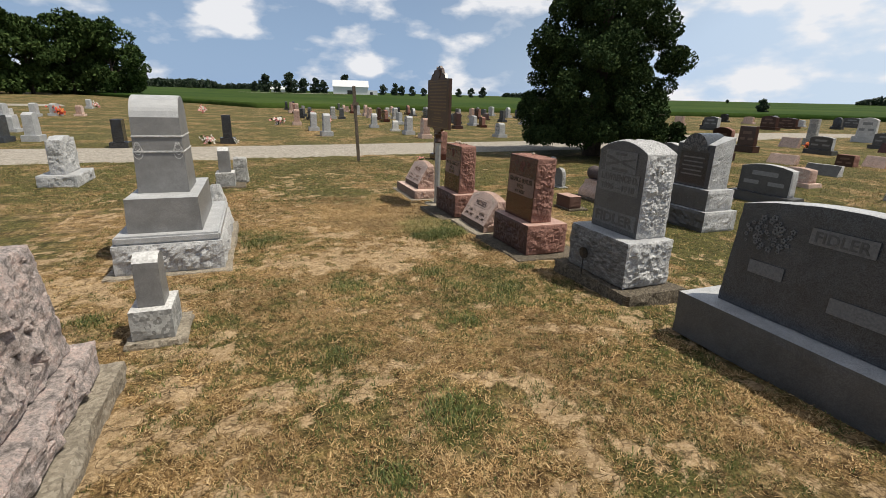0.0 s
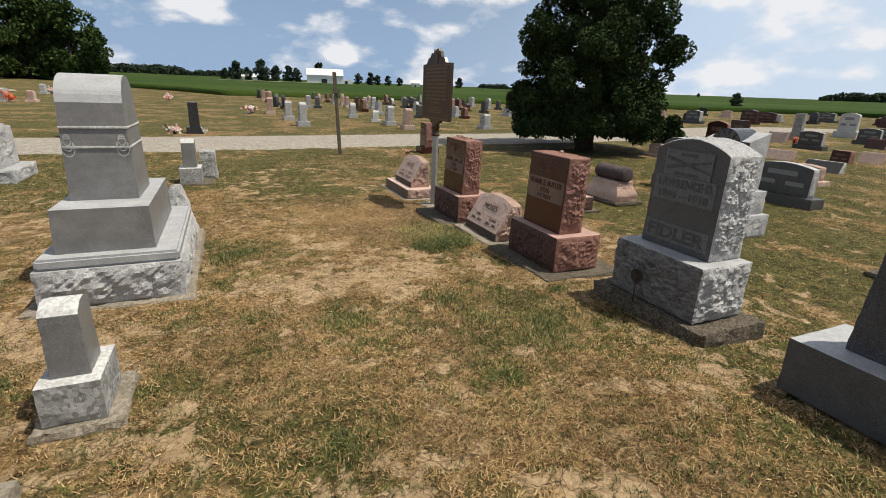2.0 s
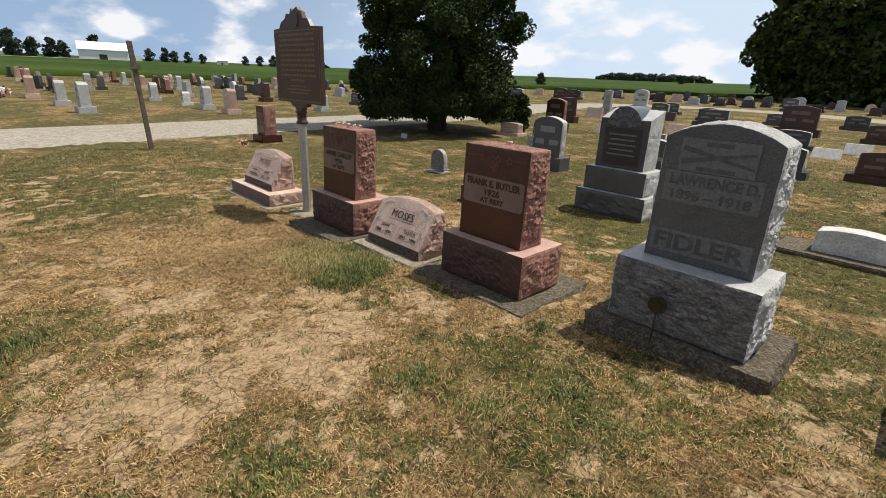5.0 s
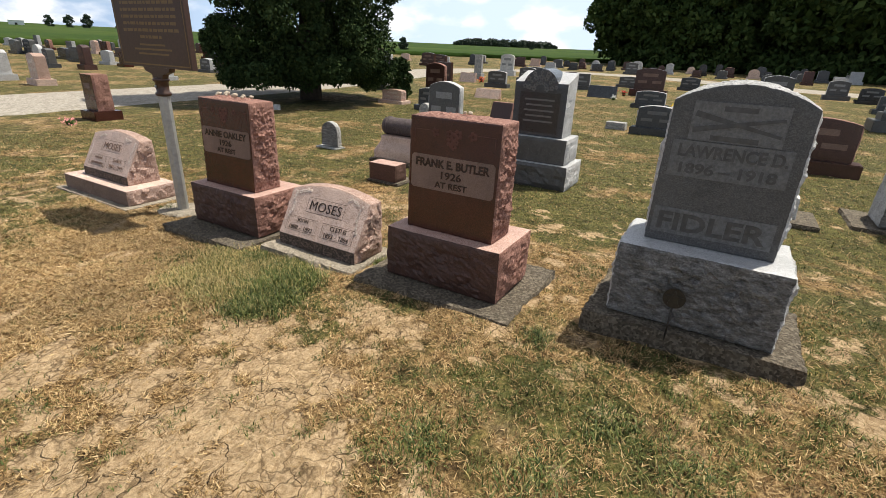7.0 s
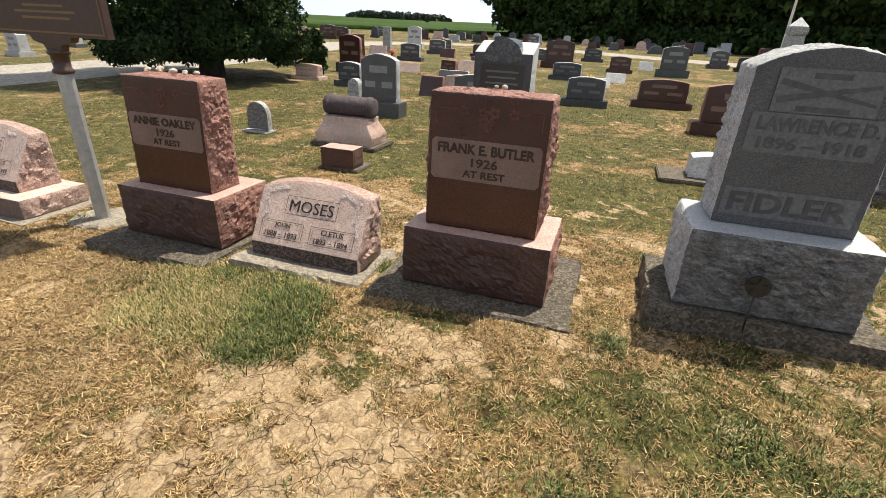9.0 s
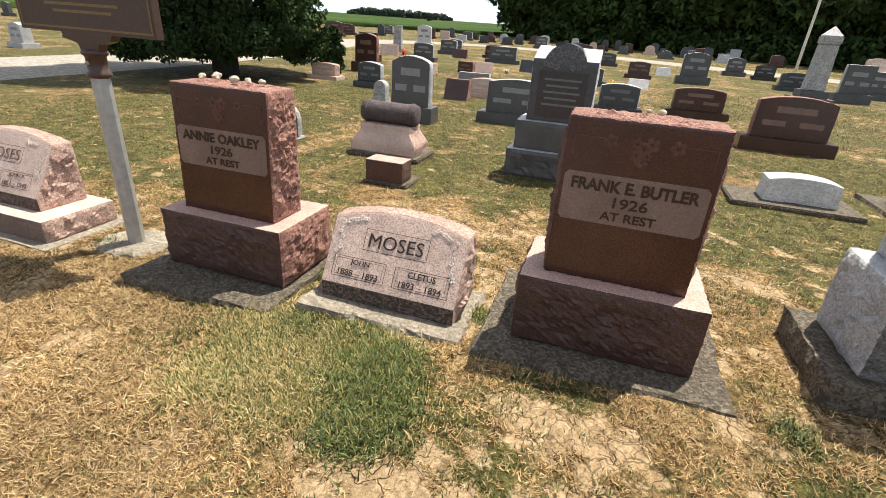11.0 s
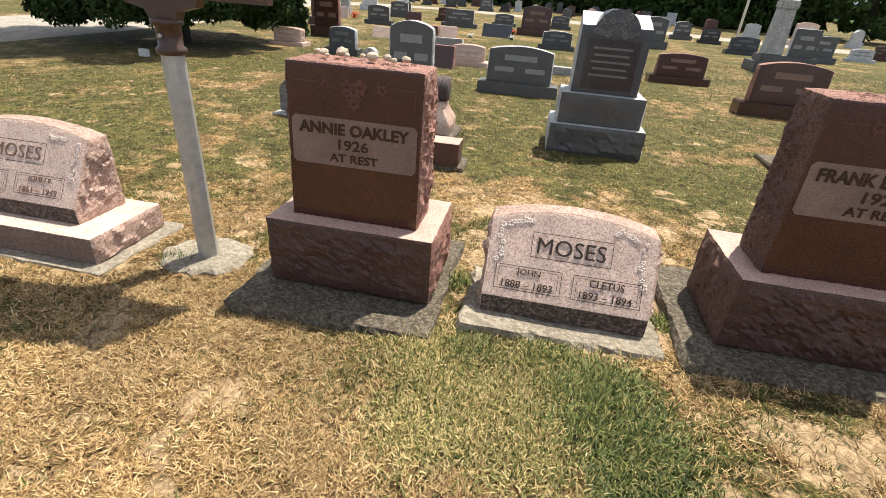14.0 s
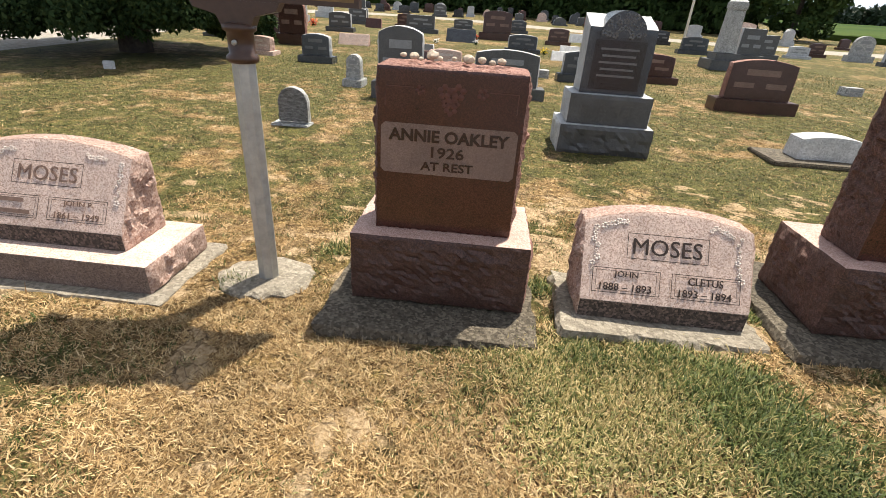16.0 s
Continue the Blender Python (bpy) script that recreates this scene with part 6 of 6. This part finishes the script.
def turf(name, mat, x0, x1, y0, y1, n, kind, seed, label, tall=1.0):
    rs = np.random.RandomState(seed)
    x, y = rs.uniform(x0, x1, n), rs.uniform(y0, y1, n)
    lushness, bare, extra = cover(x, y)
    clump = np.clip(3.4 * (value_noise(x, y, 0.06, 21) - 0.36), 0.0, 1.6) if kind == "green" else np.clip(2.2 * (value_noise(x, y, 0.05, 22) - 0.2), 0.15, 1.3)
    if kind == "green":
        keep = rs.rand(n) < np.clip(np.maximum((0.42 + 2.5 * lushness - 0.95 * bare), 3.0 * (value_noise(x, y, 0.12, 31) - 0.60)) * clump, 0.012, 1.0)
    else:
        keep = rs.rand(n) < np.clip((0.85 - 0.84 * bare - 1.1 * np.clip(lushness - 0.02, 0, 0.6)) * clump, 0.012, 1.0)
    for a, b_, c, d in BLOCKS:
        keep &= ~((x > a - 0.01) & (x < b_ + 0.01) & (y > c - 0.01) & (y < d + 0.01))
    x, y, extra, bare = x[keep], y[keep], extra[keep], bare[keep]
    n = len(x)
    z = np.array([ground_z(a, c) + 0.012 * noise.noise((a * 2.2, c * 2.2, 0)) for a, c in zip(x, y)]) - 0.006
    h = rs.uniform(0.014, 0.040, n) * tall * (1 + 0.55 * np.minimum(extra, 2.0)) if kind == "green" else rs.uniform(0.012, 0.048, n) * tall
    ang, lean = rs.uniform(0, 2 * np.pi, n), (rs.uniform(0.3, 1.25, n) if kind == "green" else rs.uniform(0.5, 1.5, n))
    dx, dy = np.cos(ang), np.sin(ang)
    wd = rs.uniform(0.0013, 0.0030, n) * (tall ** 0.8)
    px, py = -dy * wd, dx * wd
    out, up = np.sin(lean * 0.6), np.cos(lean * 0.6)
    out2, up2 = np.sin(np.minimum(lean * 1.5, 1.75)), np.cos(np.minimum(lean * 1.5, 1.5))
    if kind != "green":
        lift = rs.uniform(0, 0.014, n) * tall
        ln = rs.uniform(0.75, 1.62, n)
        p0 = np.stack((x, y, z + lift), 1)
        p1 = p0 + np.stack((dx * np.sin(ln), dy * np.sin(ln), np.maximum(np.cos(ln), -0.02)), 1) * h[:, None]
        w = np.stack((px, py, rs.normal(0, 1, n) * wd * 0.7), 1)
        v = np.stack((p0 - w, p0 + w, p1), 1).reshape(-1, 3)
        me = bpy.data.meshes.new(name)
        me.vertices.add(3 * n)
        me.vertices.foreach_set("co", v.ravel())
        me.loops.add(3 * n)
        me.loops.foreach_set("vertex_index", np.arange(3 * n, dtype=np.int32))
        me.polygons.add(n)
        me.polygons.foreach_set("loop_start", np.arange(0, 3 * n, 3, dtype=np.int32))
        me.update()
        me.materials.append(mat)
        return tagged(part(name, me, mat), label, "grass", kind="stuff")
    base = np.stack((x, y, z), 1)
    side = np.stack((px, py, np.zeros(n)), 1)
    mid = base + np.stack((dx * out, dy * out, up), 1) * (h * 0.55)[:, None]
    tip = mid + np.stack((dx * out2, dy * out2, up2), 1) * (h * 0.5)[:, None]
    v = np.stack((base - side, base + side, mid + side * 0.8, mid - side * 0.8, tip), 1).reshape(-1, 3)
    i0 = np.arange(n) * 5
    loops = np.stack((i0, i0 + 1, i0 + 2, i0 + 3, i0 + 3, i0 + 2, i0 + 4), 1).astype(np.int32).ravel()
    starts = np.stack((np.arange(n) * 7, np.arange(n) * 7 + 4), 1).astype(np.int32).ravel()
    me = bpy.data.meshes.new(name)
    me.vertices.add(5 * n)
    me.vertices.foreach_set("co", v.ravel())
    me.loops.add(7 * n)
    me.loops.foreach_set("vertex_index", loops)
    me.polygons.add(2 * n)
    me.polygons.foreach_set("loop_start", starts)
    me.update()
    me.materials.append(mat)
    return tagged(part(name, me, mat), label, "grass", kind="stuff")


turf("green_grass", grass_green, -2.2, 4.4, 1.0, 9.8, 360000, "green", 1, "patchy short green grass blades in the lawn")
turf("dry_grass", grass_dry, -2.2, 4.4, 1.0, 9.8, 640000, "dry", 2, "dry straw-coloured grass blades over bare clay")
turf("dry_grass", grass_dry, 0.9, 3.1, 5.0, 9.8, 330000, "dry", 12, "matted dry straw before the row of stones")
turf("dry_grass", grass_dry, -0.6, 2.9, 1.3, 5.0, 330000, "dry", 13, "matted dry straw over the trodden lawn")
turf("dry_grass", grass_pale, 0.8, 3.0, 6.7, 9.8, 130000, "dry", 14, "pale matted straw beside the sign and slant markers", 1.15)
turf("green_grass", grass_green, 3.8, 11.0, 1.0, 15.0, 170000, "green", 3, "short green lawn grass between further stones", 1.1)
turf("dry_grass", grass_dry, 3.8, 11.0, 1.0, 15.0, 220000, "dry", 4, "dry straw grass between further stones", 1.3)
turf("green_grass", grass_green, -6.0, 3.8, 9.5, 16.0, 70000, "green", 5, "short green lawn grass towards the lane", 1.4)
turf("dry_grass", grass_dry, -6.0, 3.8, 9.5, 16.0, 90000, "dry", 6, "dry straw grass towards the lane", 1.6)
turf("green_grass", grass_green, 11.0, 20.0, -4.0, 13.0, 70000, "green", 7, "lawn grass among the distant rows", 1.8)
turf("dry_grass", grass_dry, 11.0, 20.0, -4.0, 13.0, 60000, "dry", 8, "dry grass among the distant rows", 1.8)


def tuft(spots, n, seed, label, mat=None, tall=1.0):
    """Long arching blades growing in clumps: spots are (x, y, radius)."""
    rs = np.random.RandomState(seed)
    pick = rs.randint(0, len(spots), n)
    sp = np.array(spots)[pick]
    root = 240
    a, q = rs.uniform(0, 2 * np.pi, root), rs.rand(root) ** 0.75
    k = rs.randint(0, root, n)
    x = sp[:, 0] + sp[:, 2] * q[k] * np.cos(a[k]) + rs.normal(0, 0.03, n) * (1 + sp[:, 2] * 6)
    y = sp[:, 1] + sp[:, 2] * q[k] * np.sin(a[k]) + rs.normal(0, 0.03, n) * (1 + sp[:, 2] * 6)
    z = np.array([ground_z(c, d) for c, d in zip(x, y)]) - 0.004
    mat = mat or tuft_green
    h = tall * rs.uniform(0.035, 0.105, n) * np.clip(sp[:, 2] / 0.2, 0.6, 1.0)
    ang, lean = rs.uniform(0, 2 * np.pi, n), rs.uniform(0.25, 1.25, n)
    d = np.stack((np.cos(ang), np.sin(ang)), 1)
    wd = rs.uniform(0.0016, 0.0034, n)
    side = np.stack((-d[:, 1] * wd, d[:, 0] * wd, np.zeros(n)), 1)
    pts = [np.stack((x, y, z), 1)]
    for s in range(3):
        ln = np.minimum(lean * (0.5 + 0.62 * s), 1.9)
        pts.append(pts[-1] + np.stack((d[:, 0] * np.sin(ln), d[:, 1] * np.sin(ln), np.cos(ln)), 1) * (h / 3)[:, None])
    v = np.stack((pts[0] - side, pts[0] + side, pts[1] + side, pts[1] - side, pts[2] + side * 0.75, pts[2] - side * 0.75, pts[3]), 1).reshape(-1, 3)
    i0 = np.arange(n) * 7
    loops = np.stack((i0, i0 + 1, i0 + 2, i0 + 3, i0 + 3, i0 + 2, i0 + 4, i0 + 5, i0 + 5, i0 + 4, i0 + 6), 1).astype(np.int32).ravel()
    starts = np.stack((np.arange(n) * 11, np.arange(n) * 11 + 4, np.arange(n) * 11 + 8), 1).astype(np.int32).ravel()
    me = bpy.data.meshes.new("grass_tuft")
    me.vertices.add(7 * n)
    me.vertices.foreach_set("co", v.ravel())
    me.loops.add(11 * n)
    me.loops.foreach_set("vertex_index", loops)
    me.polygons.add(3 * n)
    me.polygons.foreach_set("loop_start", starts)
    me.update()
    me.materials.append(mat)
    return tagged(part("grass_tuft", me, mat), label, "grass", kind="stuff")


tuft([(2.58, 6.9, 0.26), (2.62, 6.55, 0.24), (2.45, 6.62, 0.25), (2.3, 6.85, 0.27), (2.6, 7.15, 0.18), (2.2, 7.0, 0.22), (2.15, 6.6, 0.2)], 19000, 1, "thin yellow and green grass before a slant marker", tuft_pale, 0.62)
tuft([(2.40, 6.30, 0.2), (2.24, 6.12, 0.15), (2.55, 6.25, 0.17), (2.7, 6.5, 0.12), (2.66, 6.85, 0.1), (2.1, 6.2, 0.14)], 15000, 3, "lush long green grass before a slant marker", tuft_green, 0.95)
tuft([(0.88, 2.13, 0.16), (0.95, 2.2, 0.12), (0.47, 1.74, 0.10), (0.41, 3.03, 0.12), (1.67, 4.6, 0.13), (0.74, 4.39, 0.16), (-0.15, 6.4, 0.2), (0.05, 6.6, 0.15), (-1.38, 4.27, 0.12), (2.05, 3.55, 0.14), (1.75, 4.1, 0.14), (2.2, 3.9, 0.12), (0.1, 4.75, 0.12), (1.5, 3.3, 0.12), (3.1, 8.75, 0.06), (3.6, 8.3, 0.08), (2.75, 4.45, 0.06), (3.15, 5.93, 0.05), (3.3, 7.02, 0.05)], 9000, 2, "weedy green grass clumps scattered over dry lawn")
